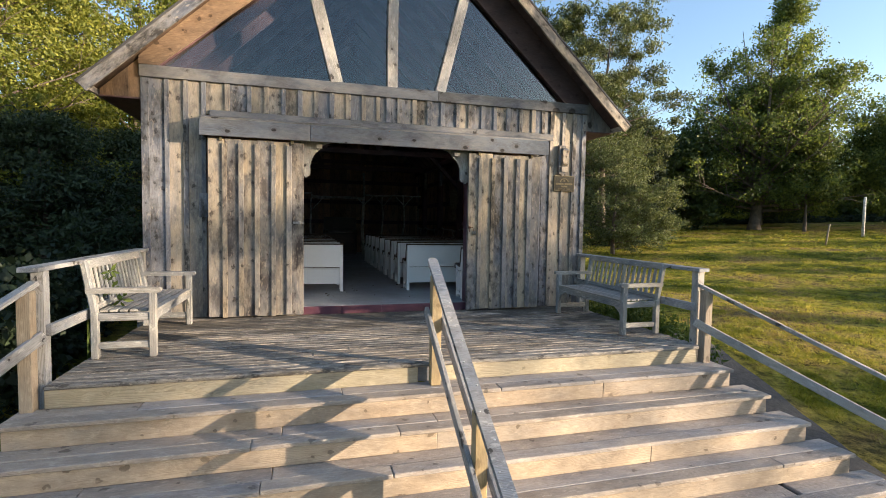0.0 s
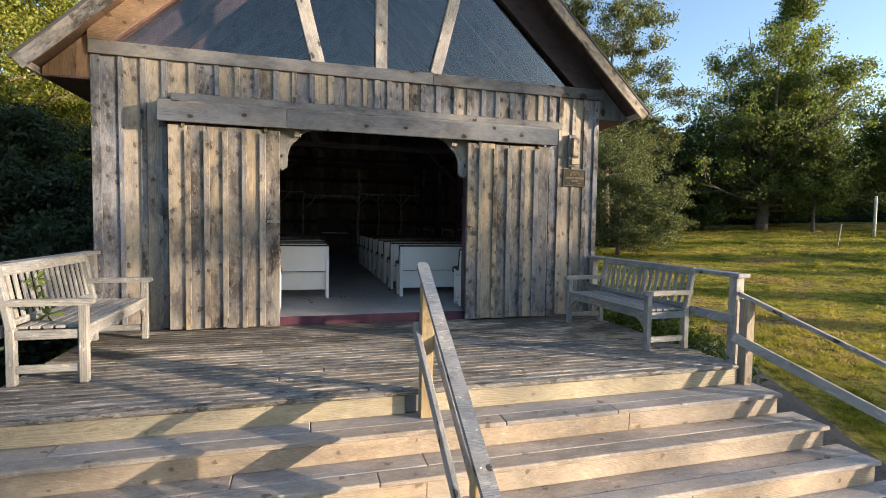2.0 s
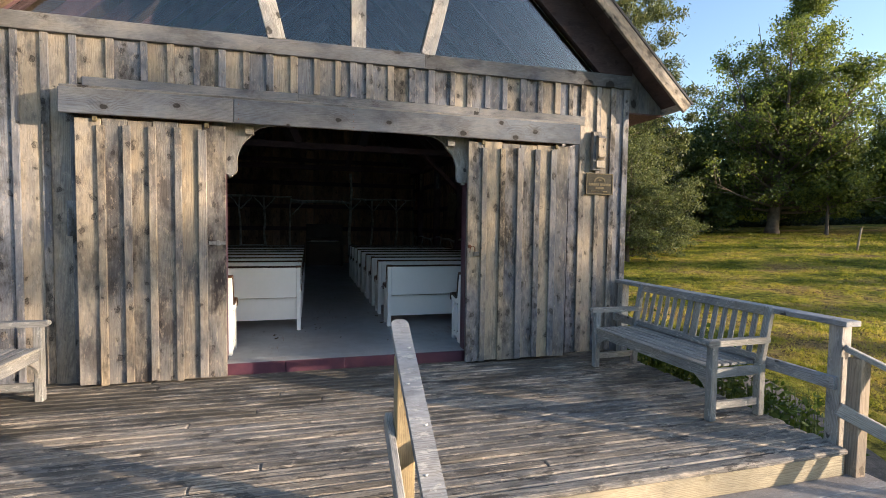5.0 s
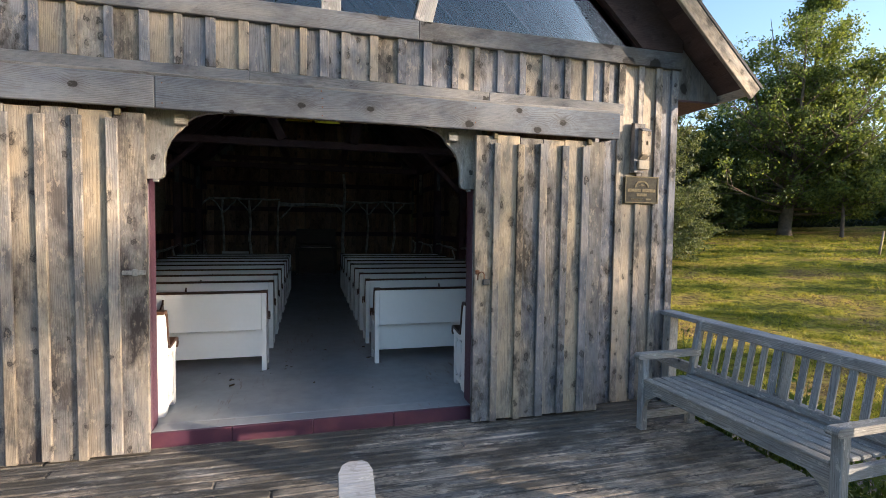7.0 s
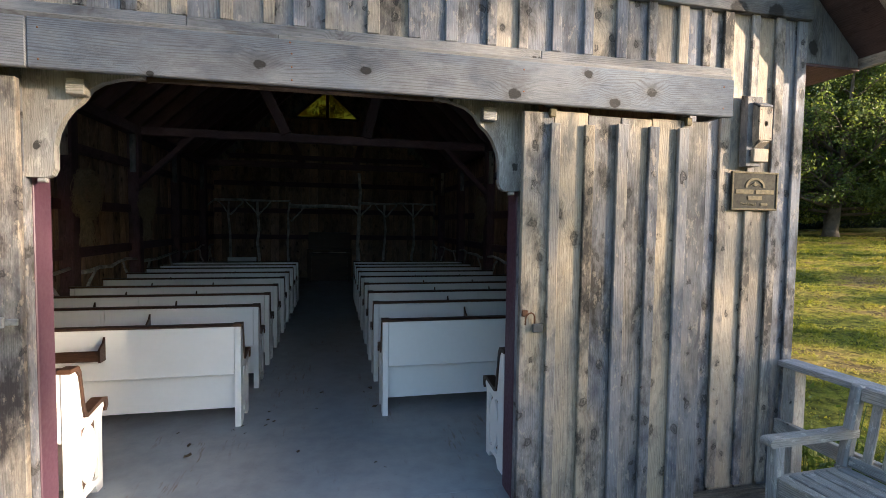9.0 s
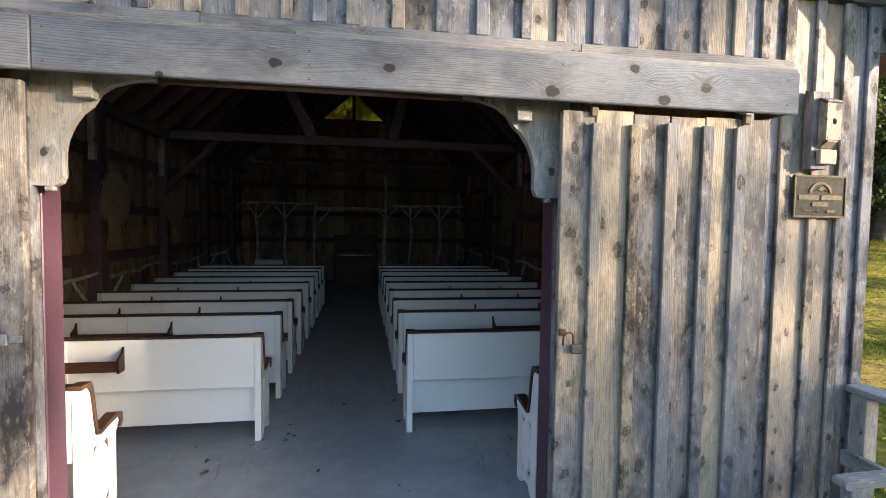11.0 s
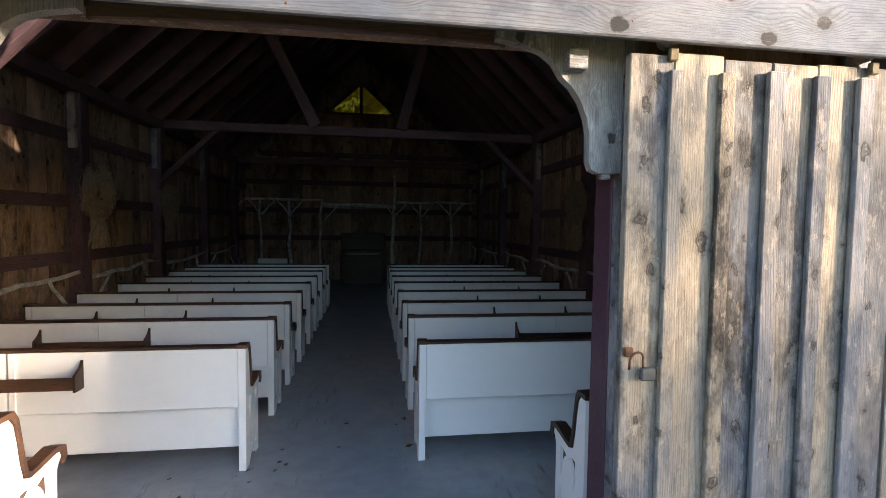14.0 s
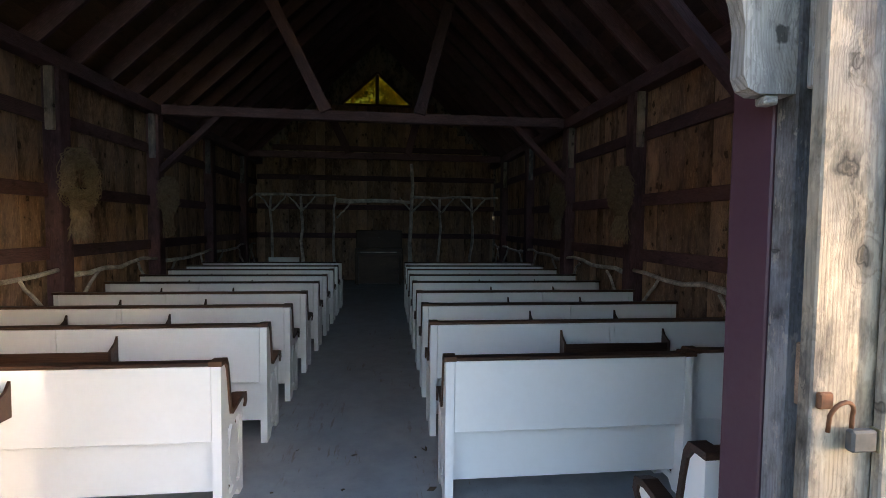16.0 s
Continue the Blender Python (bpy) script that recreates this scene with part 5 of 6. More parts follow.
def birch_rail(xw, s, y0, y1):
    r = thing("birch_rail", (xw, (y0 + y1) / 2, ZF), "crooked white birch pole rail fixed along the wall posts", "rail", "birch rails")
    x = xw + s * 0.06
    branch("rail_pole", (x, y0, 1.03 + rb.uniform(-0.02, 0.03)), (x, y1, 1.09 + rb.uniform(-0.03, 0.03)), 0.027, BIRCH, r, rb, 0.03)
    branch("rail_brace", (x, y0 + 0.05, 0.62), (x, y0 + 0.5, 1.03), 0.021, BIRCH, r, rb, 0.015)
    branch("rail_brace", (x, y1 - 0.05, 0.62), (x, y1 - 0.5, 1.05), 0.021, BIRCH, r, rb, 0.015)


for a, b in zip((YF + 0.4,) + POSTS, POSTS + (YB - 0.5,)):
    birch_rail(XL + 0.10, 1, a + 0.09, b - 0.09)
    birch_rail(XR - 0.10, -1, a + 0.09, b - 0.09)


def wreath(x, y, z, r, s):
    """A bushy twig ring hung on a post, with trailing ends."""
    w = thing("twig_wreath", (x, y, z), "bushy wreath of dry straw-coloured twigs hung on a post", "wreath", "wreaths")
    verts, faces = [], []

    def twig(pts, r0):
        v, f = tube_data(pts, [r0 * (1 - 0.12 * i) for i in range(len(pts))], 4)
        n = len(verts)
        verts.extend(v)
        faces.extend(tuple(i + n for i in q) for q in f)

    for i in range(330):
        a0, rr = rb.uniform(0, 6.28), r * rb.uniform(0.45, 1.05)
        pts = []
        for k in range(5):
            a = a0 + k * 0.3
            q = rr * (1 + 0.06 * k * rb.uniform(-0.5, 1.0))
            pts.append((x + s * (0.02 + rb.uniform(0.0, 0.13)), y + q * math.cos(a) + rb.uniform(-0.03, 0.03), z + q * math.sin(a) * 1.1 + rb.uniform(-0.03, 0.03)))
        twig(pts, 0.006)
    for i in range(80):
        p = Vector((x + s * 0.05, y + rb.uniform(-0.12, 0.12), z - r * 0.8))
        twig([p, p + Vector((s * 0.02, rb.uniform(-0.08, 0.08), -0.16)), p + Vector((s * 0.03, rb.uniform(-0.16, 0.16), rb.uniform(-0.42, -0.28)))], 0.005)
    place("twig_ring", mesh_of("twig_ring", verts, faces, STRAW), Matrix(), w)


wreath(XL + 0.225, 11.2, 2.0, 0.27, 1)
wreath(XL + 0.225, 13.18, 1.95, 0.22, 1)
wreath(XR - 0.225, 11.14, 1.98, 0.22, -1)
wreath(XR - 0.225, 13.18, 1.95, 0.22, -1)


def organ():
    o = thing("reed_organ", (1.03, 18.1, ZF), "dark wooden upright reed organ with a pale keyboard", "organ")
    box("body", 0.45, 1.62, 17.95, 18.35, ZF, 0.98, ORGAN_WOOD, o, c=0.01)
    box("upper_case", 0.47, 1.60, 18.12, 18.35, 0.98, 1.42, ORGAN_WOOD, o, c=0.01)
    box("key_bed", 0.50, 1.57, 17.70, 17.95, 0.80, 0.88, ORGAN_WOOD, o)
    for x in (0.50, 1.51):
        box("leg", x, x + 0.06, 17.71, 17.77, ZF, 0.80, ORGAN_WOOD, o)
    for i in range(36):
        box("key", 0.60 + i * 0.0242, 0.60 + i * 0.0242 + 0.0225, 17.72, 17.86, 0.882, 0.902, KEY_WHITE, o, c=0.002)
    for i in range(36):
        if i % 7 not in (2, 6):
            box("black_key", 0.617 + i * 0.0242, 0.617 + i * 0.0242 + 0.012, 17.78, 17.86, 0.903, 0.913, BLACK, o, c=0.002)
    box("music_stand", 0.75, 1.32, 18.085, 18.115, 1.0, 1.25, ORGAN_WOOD, o)


organ()
kneel = thing("low_rail_panel", (-1.05, 17.1, ZF), "low white painted panel behind the pews", "panel")
box("panel", -1.38, -0.72, 17.08, 17.12, ZF, 0.82, WHITE, kneel)
box("foot", -1.36, -1.30, 16.98, 17.22, ZF, ZF + 0.05, WHITE, kneel)
box("foot", -0.80, -0.74, 16.98, 17.22, ZF, ZF + 0.05, WHITE, kneel)


# ---- plaque and birdhouse on the front wall ----
def plaque():
    p = thing("plaque", (3.78, YF - 0.04, 1.82), "dark bronze plaque with raised emblem and lettering", "plaque")
    x0, x1, z0, z1, y = 3.605, 3.955, 1.822, 2.066, YF - 0.042
    box("plate", x0, x1, y, y + 0.014, z0, z1, BRONZE, p, "dark bronze plate", 0.003)
    for a, b, c, d in ((x0, x1, z0, z0 + 0.012), (x0, x1, z1 - 0.012, z1), (x0, x0 + 0.012, z0 + 0.013, z1 - 0.013), (x1 - 0.012, x1, z0 + 0.013, z1 - 0.013)):
        box("border", a, b, y - 0.006, y - 0.0005, c, d, BRONZE_PALE, p, "worn brass border", 0.002)
    ring = [(3.78 + 0.075 * math.cos(a), 1.965 + 0.062 * math.sin(a)) for a in [math.pi * k / 14 for k in range(15)]]
    inner = [(3.78 + 0.060 * math.cos(a), 1.965 + 0.048 * math.sin(a)) for a in [math.pi * k / 14 for k in range(15)]]
    slab("emblem", ring + inner[::-1], 0.005, BRONZE_PALE, xz(y - 0.006), p)
    slab("emblem", [(3.735, 1.972), (3.78, 2.0), (3.825, 1.972), (3.80, 1.985), (3.78, 1.975), (3.76, 1.985)], 0.005, BRONZE_PALE, xz(y - 0.006), p)
    for zc, hh, spans_ in ((1.938, 0.028, ((-0.145, -0.012), (0.005, 0.145))), (1.899, 0.025, ((-0.055, 0.055),)), (1.860, 0.015, ((0.045, 0.10),))):
        for a, b in spans_:
            box("bar", 3.78 + a, 3.78 + b, y - 0.005, y - 0.0005, zc - hh / 2, zc + hh / 2, BRONZE_PALE, p, "", 0.002)
    words = bpy.data.curves.new("lettering", "FONT")
    words.body, words.size, words.extrude, words.align_x = "Established", 0.026, 0.002, "LEFT"
    words.materials.append(BRONZE_PALE)
    place("lettering", words, pose(3.675, y - 0.001, 1.852, 90, 0, 0), p, "raised brass lettering")


plaque()


def birdhouse():
    b = thing("birdhouse", (3.74, YF - 0.03, 2.1), "small grey wooden birdhouse on a tall backing block", "birdhouse")
    BZ = W("barn", "z")
    slab("backing_block", [(6.947, 2.095), (7.004, 2.095), (7.004, 2.54), (6.95, 2.525)], 0.105, BZ, yz(3.665), b)
    hole = [(3.748 + 0.014 * math.cos(a), 2.35 + 0.017 * math.sin(a)) for a in [2 * math.pi * k / 14 for k in range(14)]]
    slab("front", [(3.698, 2.25), (3.792, 2.25), (3.792, 2.45), (3.698, 2.45)], 0.012, BZ, xz(6.893), b, holes=[hole])
    for x in (3.698, 3.781):
        slab("side", [(6.906, 2.25), (6.945, 2.215), (6.945, 2.475), (6.906, 2.45)], 0.011, BZ, yz(x), b)
    beam("lid", (3.745, 6.892, 2.457), (3.745, 6.946, 2.485), 0.10, 0.012, W("barn", "x"), b)
    beam("base", (3.745, 6.896, 2.246), (3.745, 6.946, 2.212), 0.07, 0.01, W("barn", "x"), b)
    box("lower_block", 3.69, 3.80, 6.915, 6.945, 2.12, 2.2, BZ, b)
    for x, z in ((3.708, 2.262), (3.782, 2.262), (3.708, 2.435), (3.782, 2.435)):
        tube("nail", [(x, 6.8915, z), (x, 6.894, z)], [0.004, 0.004], RUST, b, "", 6)


birdhouse()

# ---- trees and plants ----
def crown_points(rs, centre_of, n_clump, per, spread):
    """Leaf places: clumps about given centres, each clump a flattened uneven cluster."""
    pts = []
    for _ in range(n_clump):
        c = centre_of(rs)
        k = int(per * rs.uniform(0.5, 1.5))
        sp = spread * rs.uniform(0.6, 1.4)
        pts.append(np.array(c) + rs.normal(size=(k, 3)) * np.array((sp, sp, sp * 0.6)))
    return np.concatenate(pts)


def tree(name, x, y, height, radius, base, label, category, leaf_mat, leaf, n_clump, per, seed, group="", narrow=0.55, spread=0.07):
    """A tapered trunk with limbs, and a crown of many single leaves in clumps."""
    rs = np.random.default_rng(seed)
    z0 = ground_z(x, y) - 0.1
    t = thing(name, (x, y, z0), label, category, group)
    tr = height * 0.022
    top = height * 0.93
    lean = rs.uniform(-0.03, 0.03, 2)
    zs = [0.0, 0.03, 0.15, 0.35, 0.55, 0.75, 1.0]
    verts, faces = [], []

    def add(d):
        v, f = d
        n = len(verts)
        verts.extend(v)
        faces.extend(tuple(i + n for i in q) for q in f)

    def trunk_at(f):
        return Vector((x + lean[0] * height * f + 0.01 * height * math.sin(f * 7 + seed), y + lean[1] * height * f, z0 + top * f))

    add(tube_data([trunk_at(f) for f in zs], [tr * q for q in (1.5, 1.1, 0.92, 0.75, 0.5, 0.28, 0.06)], 9))

    cents = []
    rs.uniform(0, 1, 17)
    for i in range(n_clump):
        f = rs.uniform(0, 1)
        a = rs.uniform(0, 2 * math.pi)
        lob = 0.82 + 0.25 * math.sin(3 * a + seed) * math.sin(5 * f + seed * 0.7)
        rad = radius * max(0.0, math.sin(math.pi * (0.12 + 0.88 * f) ** 0.75)) ** 0.7 * lob * rs.uniform(0.35, 1.0) ** 0.5
        cents.append((x + lean[0] * height * f + rad * math.cos(a), y + lean[1] * height * f + rad * math.sin(a), z0 + base + (height - base) * f))
    n_limb = min(60, n_clump)
    for c in cents[:n_limb]:
        c = Vector(c)
        f = max(0.12, min(0.92, (c.z - z0 - 0.22 * (c - trunk_at(0.5)).xy.length) / top))
        p = trunk_at(f * 0.92)
        mid = p.lerp(c, 0.5) + Vector((0, 0, 0.06 * (c - p).length))
        r = tr * 0.28 * (1.1 - f)
        add(tube_data([p, mid, c], [r, r * 0.6, r * 0.2], 5))
    place("trunk", mesh_of("trunk", verts, faces, BARK, True), Matrix(), t)
    it = iter(cents)
    pts = crown_points(rs, lambda q: next(it), n_clump, per, spread * radius)
    place("crown", leaves_mesh("crown", pts, leaf, leaf_mat, seed, 0.3, narrow), Matrix(), t)
    return t


def limb_tree(name, x, y, height, radius, base, label, leaf_mat, leaf, seed, n_limb=40, n_sub=8, per=30, spread=0.3, rise=(0.35, 0.95), prof=None, narrow=0.55, group="", trunk_r=None, flat=0.7, ends=False, gone=0.0, lean=None, stems=((0.0, 0.0, 1.0),)):
    """A trunk with rising limbs, each with side shoots that carry leaf clusters, so that the outline is ragged and sky shows between."""
    rs = np.random.default_rng(seed)
    z0 = ground_z(x, y) - 0.1
    t = thing(name, (x, y, z0), label, "tree", group)
    tr = trunk_r or height * 0.02
    lean = rs.uniform(-0.03, 0.03, 2) if lean is None else lean
    verts, faces, pts = [], [], []

    def add(d):
        v, f = d
        n = len(verts)
        verts.extend(v)
        faces.extend(tuple(i + n for i in q) for q in f)

    def trunk_at(f, stem=stems[0]):
        ang, off, tall = stem
        part_ = max(0.0, f - 0.12) ** 0.8 * off * radius
        return np.array((x + lean[0] * height * f + 0.012 * height * math.sin(f * 6 + seed) + part_ * math.cos(ang), y + lean[1] * height * f + part_ * math.sin(ang), z0 + height * 0.96 * f * (1 - (1 - tall) * f)))

    def cluster(c, k, sp):
        pts.append(c + rs.normal(size=(max(2, k), 3)) * np.array((sp, sp, sp * flat)))

    add(tube_data([Vector(trunk_at(f)) for f in (0.0, 0.03, 0.15, 0.35, 0.55, 0.75, 1.0)], [tr * q for q in (1.5, 1.1, 0.92, 0.75, 0.5, 0.28, 0.05)], 9))
    for stem in stems[1:]:
        add(tube_data([Vector(trunk_at(f, stem)) for f in (0.1, 0.25, 0.45, 0.7, 1.0)], [tr * q for q in (0.6, 0.5, 0.36, 0.2, 0.04)], 6))
    for i in range(n_limb):
        f = (i + rs.uniform(0, 1)) / n_limb
        stem = stems[0 if rs.uniform() < 0.4 else int(rs.integers(len(stems)))]
        hf = (base + (height * 0.96 - base) * f * 0.97) / height
        start = trunk_at(max(0.05, hf * (0.93 if f < 0.8 else 1.0)), stem)
        az = 2.4 * i + rs.uniform(-0.5, 0.5)
        length = radius * (prof(f) * rs.uniform(0.62, 1.15) + 0.09)
        if rs.uniform() < gone:
            length *= 0.45
        el = rise[0] + (rise[1] - rise[0]) * f + rs.uniform(-0.15, 0.15)
        out = np.array((math.cos(az), math.sin(az), 0.0))
        up = np.array((0, 0, 1.0))

        def along(q):
            return start + out * length * q * math.cos(el) + up * (length * q * math.sin(el) + 0.12 * length * q * q)

        r = tr * 0.30 * (1.08 - f)
        add(tube_data([Vector(along(q)) for q in (0, 0.3, 0.65, 1.0)], [r, r * 0.75, r * 0.45, r * 0.12], 5))
        side = np.array((-out[1], out[0], 0.0))
        for k in range(n_sub):
            q = (0.22 + 0.78 * (k + rs.uniform(0, 1)) / n_sub) if not ends else (0.5 + 0.5 * (k + rs.uniform(0, 1)) / n_sub)
            p = along(q)
            d = out * rs.uniform(0.1, 0.9) + side * rs.uniform(-1, 1) + up * rs.uniform(-0.15, 0.8)
            d /= np.linalg.norm(d)
            ln = (0.16 + 0.14 * rs.uniform()) * length + 0.35
            e = p + d * ln
            add(tube_data([Vector(p), Vector((p + e) / 2 + up * 0.05 * ln), Vector(e)], [r * 0.3, r * 0.2, r * 0.06], 4))
            n = int(per * rs.uniform(0.5, 1.5))
            cluster(e, n, spread * rs.uniform(0.7, 1.3))
            if not ends:
                cluster((p + e) / 2, n // 2, spread)
    place("trunk", mesh_of("trunk", verts, faces, BARK, True), Matrix(), t)
    place("crown", leaves_mesh("crown", np.concatenate(pts), leaf, leaf_mat, seed, 0.3, narrow), Matrix(), t)
    return t


def cone(f):
    return min(1.0, 0.7 + 2.0 * f) * (1 - f) ** 1.05


def domed(f):
    return max(0.12, 1 - ((f - 0.42) / 0.66) ** 2) ** 0.5


def spired(f):
    return (1 - f) ** 0.8 + 0.06


# right-hand lawn
limb_tree("poplar_tree", 37.2, 33.4, 20.4, 9.4, 2.0, "large broad poplar with ragged green crown on the lawn", POPLAR_LEAF, 0.21, 11, 120, 10, 40, 0.32, (0.10, 1.0), cone, trunk_r=0.42, gone=0.36,
          lean=(0.02, -0.02), stems=((-0.9, 0.15, 1.0), (-0.75, 0.55, 0.60), (2.4, 0.50, 0.74), (0.8, 0.4, 0.68), (-2.4, 0.45, 0.80), (2.2, 0.25, 0.88)))
limb_tree("young_tree", 38.6, 30.2, 6.5, 2.6, 1.8, "slender green broadleaf tree beside the larger poplar", POPLAR_LEAF, 0.24, 12, 24, 8, 40, 0.28, (0.3, 0.9), domed, trunk_r=0.13)
limb_tree("young_tree", 47.0, 29.0, 8.2, 4.6, 1.2, "green broadleaf tree at the edge of the lawn", POPLAR_LEAF, 0.22, 13, 50, 10, 60, 0.40, (0.2, 0.9), domed)
limb_tree("young_tree", 43.5, 38.5, 10.5, 6.0, 0.8, "dark green broadleaf tree at the back of the lawn", WOODS_LEAF, 0.36, 29, 44, 9, 60, 0.5, (0.2, 0.9), domed)
limb_tree("pine_tree", 20.0, 30.8, 15.8, 4.4, 5.0, "tall pine with sunlit needle tufts behind the chapel", PINE_LEAF, 0.24, 14, 46, 6, 210, 0.30, (0.05, 0.7), domed, narrow=0.3, flat=0.6, ends=True, gone=0.3)
limb_tree("pine_tree", 16.2, 33.0, 16.0, 4.6, 3.5, "tall pine with sunlit needle tufts behind the chapel", PINE_LEAF, 0.24, 15, 44, 6, 210, 0.30, (0.05, 0.7), domed, narrow=0.3, flat=0.6, ends=True, gone=0.3)
limb_tree("shrub_tree", 16.0, 23.2, 5.6, 2.1, 0.4, "olive-green bushy tree beside the chapel", PINE_LEAF, 0.12, 16, 38, 8, 70, 0.16, (-0.1, 1.0), domed, narrow=0.45, flat=0.5, gone=0.3)
limb_tree("shrub_tree", 19.4, 25.8, 3.6, 2.3, 0.2, "olive-green low bush with drooping sprays beside the chapel", PINE_LEAF, 0.13, 17, 34, 8, 70, 0.18, (-0.1, 0.7), domed, narrow=0.45, flat=0.5, gone=0.3)
# dark needle colour here stands in for the shade between shrub and poplar
limb_tree("shrub_tree", 26.0, 37.0, 5.0, 4.2, 0.2, "dark green bushy tree at the back of the lawn", SPRUCE_LEAF, 0.26, 20, 36, 8, 90, 0.40, (0.1, 0.8), domed)
limb_tree("shrub_tree", 31.5, 37.5, 7.5, 4.6, 0.1, "dark green bushy tree at the back of the lawn", WOODS_LEAF, 0.32, 28, 40, 8, 60, 0.45, (0.1, 0.8), domed)
tree("spruce_tree", 25.0, 40.0, 10.5, 4.0, 0.4, "dark spruce at the back of the lawn", "tree", SPRUCE_LEAF, 0.36, 190, 90, 18, "cone", narrow=0.3, spread=0.1)
tree("spruce_tree", 33.0, 44.0, 11.0, 4.4, 0.3, "dark spruce at the back of the lawn", "tree", SPRUCE_LEAF, 0.4, 190, 90, 19, "cone", narrow=0.3, spread=0.1)
# beside the chapel: sunlit crowns over boughs in the chapel's shade
for mx, my, mh, mr, lf, sd, nl, lab in ((-10.5, 18.0, 13.5, 5.0, 0.17, 21, 74, "tall maple with sunlit yellow-green crown beside the chapel"), (-7.0, 24.0, 14.5, 4.6, 0.19, 22, 60, "tall maple with sunlit yellow-green crown beside the chapel"),
                                        (-15.0, 14.5, 14.0, 5.4, 0.19, 23, 64, "tall maple with sunlit yellow-green crown beside the chapel"), (-15.5, 25.0, 17.0, 6.2, 0.24, 25, 56, "tall maple with sunlit yellow-green crown behind the others"),
                                        (-1.5, 33.0, 15.5, 5.0, 0.26, 24, 40, "tall maple behind the chapel")):
    limb_tree("maple_tree", mx, my, mh, mr, 0.5, lab, MAPLE_LEAF, lf * 0.68, sd, nl, 12, 95, 0.27, (0.05, 0.75), domed, group="maples", flat=0.5)
for i, (sx, sy, sh, sr) in enumerate(((-6.4, 14.4, 4.9, 2.3), (-8.8, 12.6, 5.3, 2.5), (-5.6, 18.4, 5.4, 2.2), (-11.4, 10.4, 5.8, 2.7), (-7.4, 16.4, 5.2, 2.2), (-9.9, 14.9, 5.6, 2.4), (-12.8, 13.0, 6.0, 2.6))):
    limb_tree("spruce_tree", sx, sy, sh, sr, 0.1, "young dark spruce in the chapel's shadow", SHADE_LEAF, 0.13, 30 + i, 46, 9, 46, 0.17, (-0.05, 0.45), spired, narrow=0.35, group="young spruces", flat=0.4)
# two tall trees across the lawn, mirrored in the gable glass
for i, (tx, ty, th) in enumerate(((31.4, -49.0, 17.6), (26.0, -49.5, 17.0))):
    limb_tree("maple_tree", tx, ty, th, 1.9, 3.0, "tall slender maple across the lawn", MAPLE_LEAF, 0.4, 140 + i, 40, 7, 26, 0.4, (0.3, 1.1), spired, group="trees across the lawn")
# loose row of trees towards the sun, which dapples the front and stripes the lawn
ROW = [(44, 0.1, 12.0, 3.3, 480, 1.5), (56, -6.0, 11.0, 3.2, 200, 2), (50, 8.3, 9.2, 1.2, 42, 4), (50, 7.0, 7.2, 1.1, 34, 3), (50.5, 7.75, 8.9, 0.55, 13, 4), (56, 7.25, 9.3, 1.1, 16, 6.6), (55, 6.0, 10.2, 0.45, 7, 8.6), (55, 6.3, 12.4, 1.1, 18, 10.4), (52, 4.6, 10.8, 0.75, 15, 8.4), (52, 6.35, 10.0, 0.6, 12, 7.7), (53, 7.16, 10.3, 0.34, 26, 7.8), (50, 4.05, 8.5, 0.45, 10, 7.85), (51, 5.4, 8.7, 0.7, 9, 7.8), (46, 0.9, 8.0, 1.6, 130, 3)]
rw = random.Random(12)
ROW += [(rw.uniform(46, 62), side, hh, rr, cl, 1.2) for side, hh, rr, cl in ((12.8, 7.0, 0.9, 150), (17.5, 7.8, 1.4, 240), (22.5, 8.5, 0.7, 90), (27.5, 9.0, 1.9, 260), (35.0, 8.0, 1.2, 160))]
ROW += [(72, 48.0, 15.5, 9.0, 850, 1.5), (51, 5.22, 9.7, 0.2, 6, 8.95), (55, 7.54, 11.3, 0.4, 34, 10.45), (50, 7.6, 7.5, 0.7, 80, 5.8), (51, 8.1, 7.6, 0.5, 50, 5.8)]
for i, (far, side, sh, sr, cl, cb) in enumerate(ROW):
    tree("maple_tree", far * 0.851 + side * 0.525, -far * 0.525 + side * 0.851, sh + 0.3, sr, cb, "maple in the row across the lawn", "tree", MAPLE_LEAF, 0.2, cl, 60, 50 + i, "trees across the lawn", spread=0.16)


def woods_belt(name, cx, cy, r, a0, a1, h, depth, n, leaf, seed, label):
    """Far woods: a ring of leaf clumps with an uneven top."""
    rs = np.random.default_rng(seed)
    a = rs.uniform(radians(a0), radians(a1), n)
    rr = r + rs.uniform(0, depth, n)
    top = h * (0.72 + 0.28 * np.sin(a * 23 + seed) * np.sin(a * 61 + 1.3) + 0.12 * np.sin(a * 150))
    z = rs.uniform(0, 1, n) ** 0.8 * top
    g = np.array([ground_z(cx + q * math.cos(b), cy + q * math.sin(b)) for q, b in zip(rr, a)])
    c = np.stack((cx + rr * np.cos(a), cy + rr * np.sin(a), g + z), 1)
    pts = np.concatenate([c + rs.normal(size=c.shape) * (0.5, 0.5, 0.4) for _ in range(6)])
    ob = place(name, leaves_mesh(name, pts, leaf, WOODS_LEAF, seed, 0.2, 0.7), Matrix())
    tagged(ob, label, "woods", "", "stuff")


woods_belt("far_woods", 1, 6, 66, 14, 100, 8.0, 12, 9000, 0.8, 71, "far belt of green woods behind the lawn")
woods_belt("far_woods", 1, 6, 30, 100, 200, 12.0, 10, 7000, 0.6, 72, "dense belt of green woods beside the chapel")
woods_belt("far_woods", 1, 6, 60, 200, 300, 7.0, 12, 5000, 0.8, 73, "far belt of green woods across the lawn")
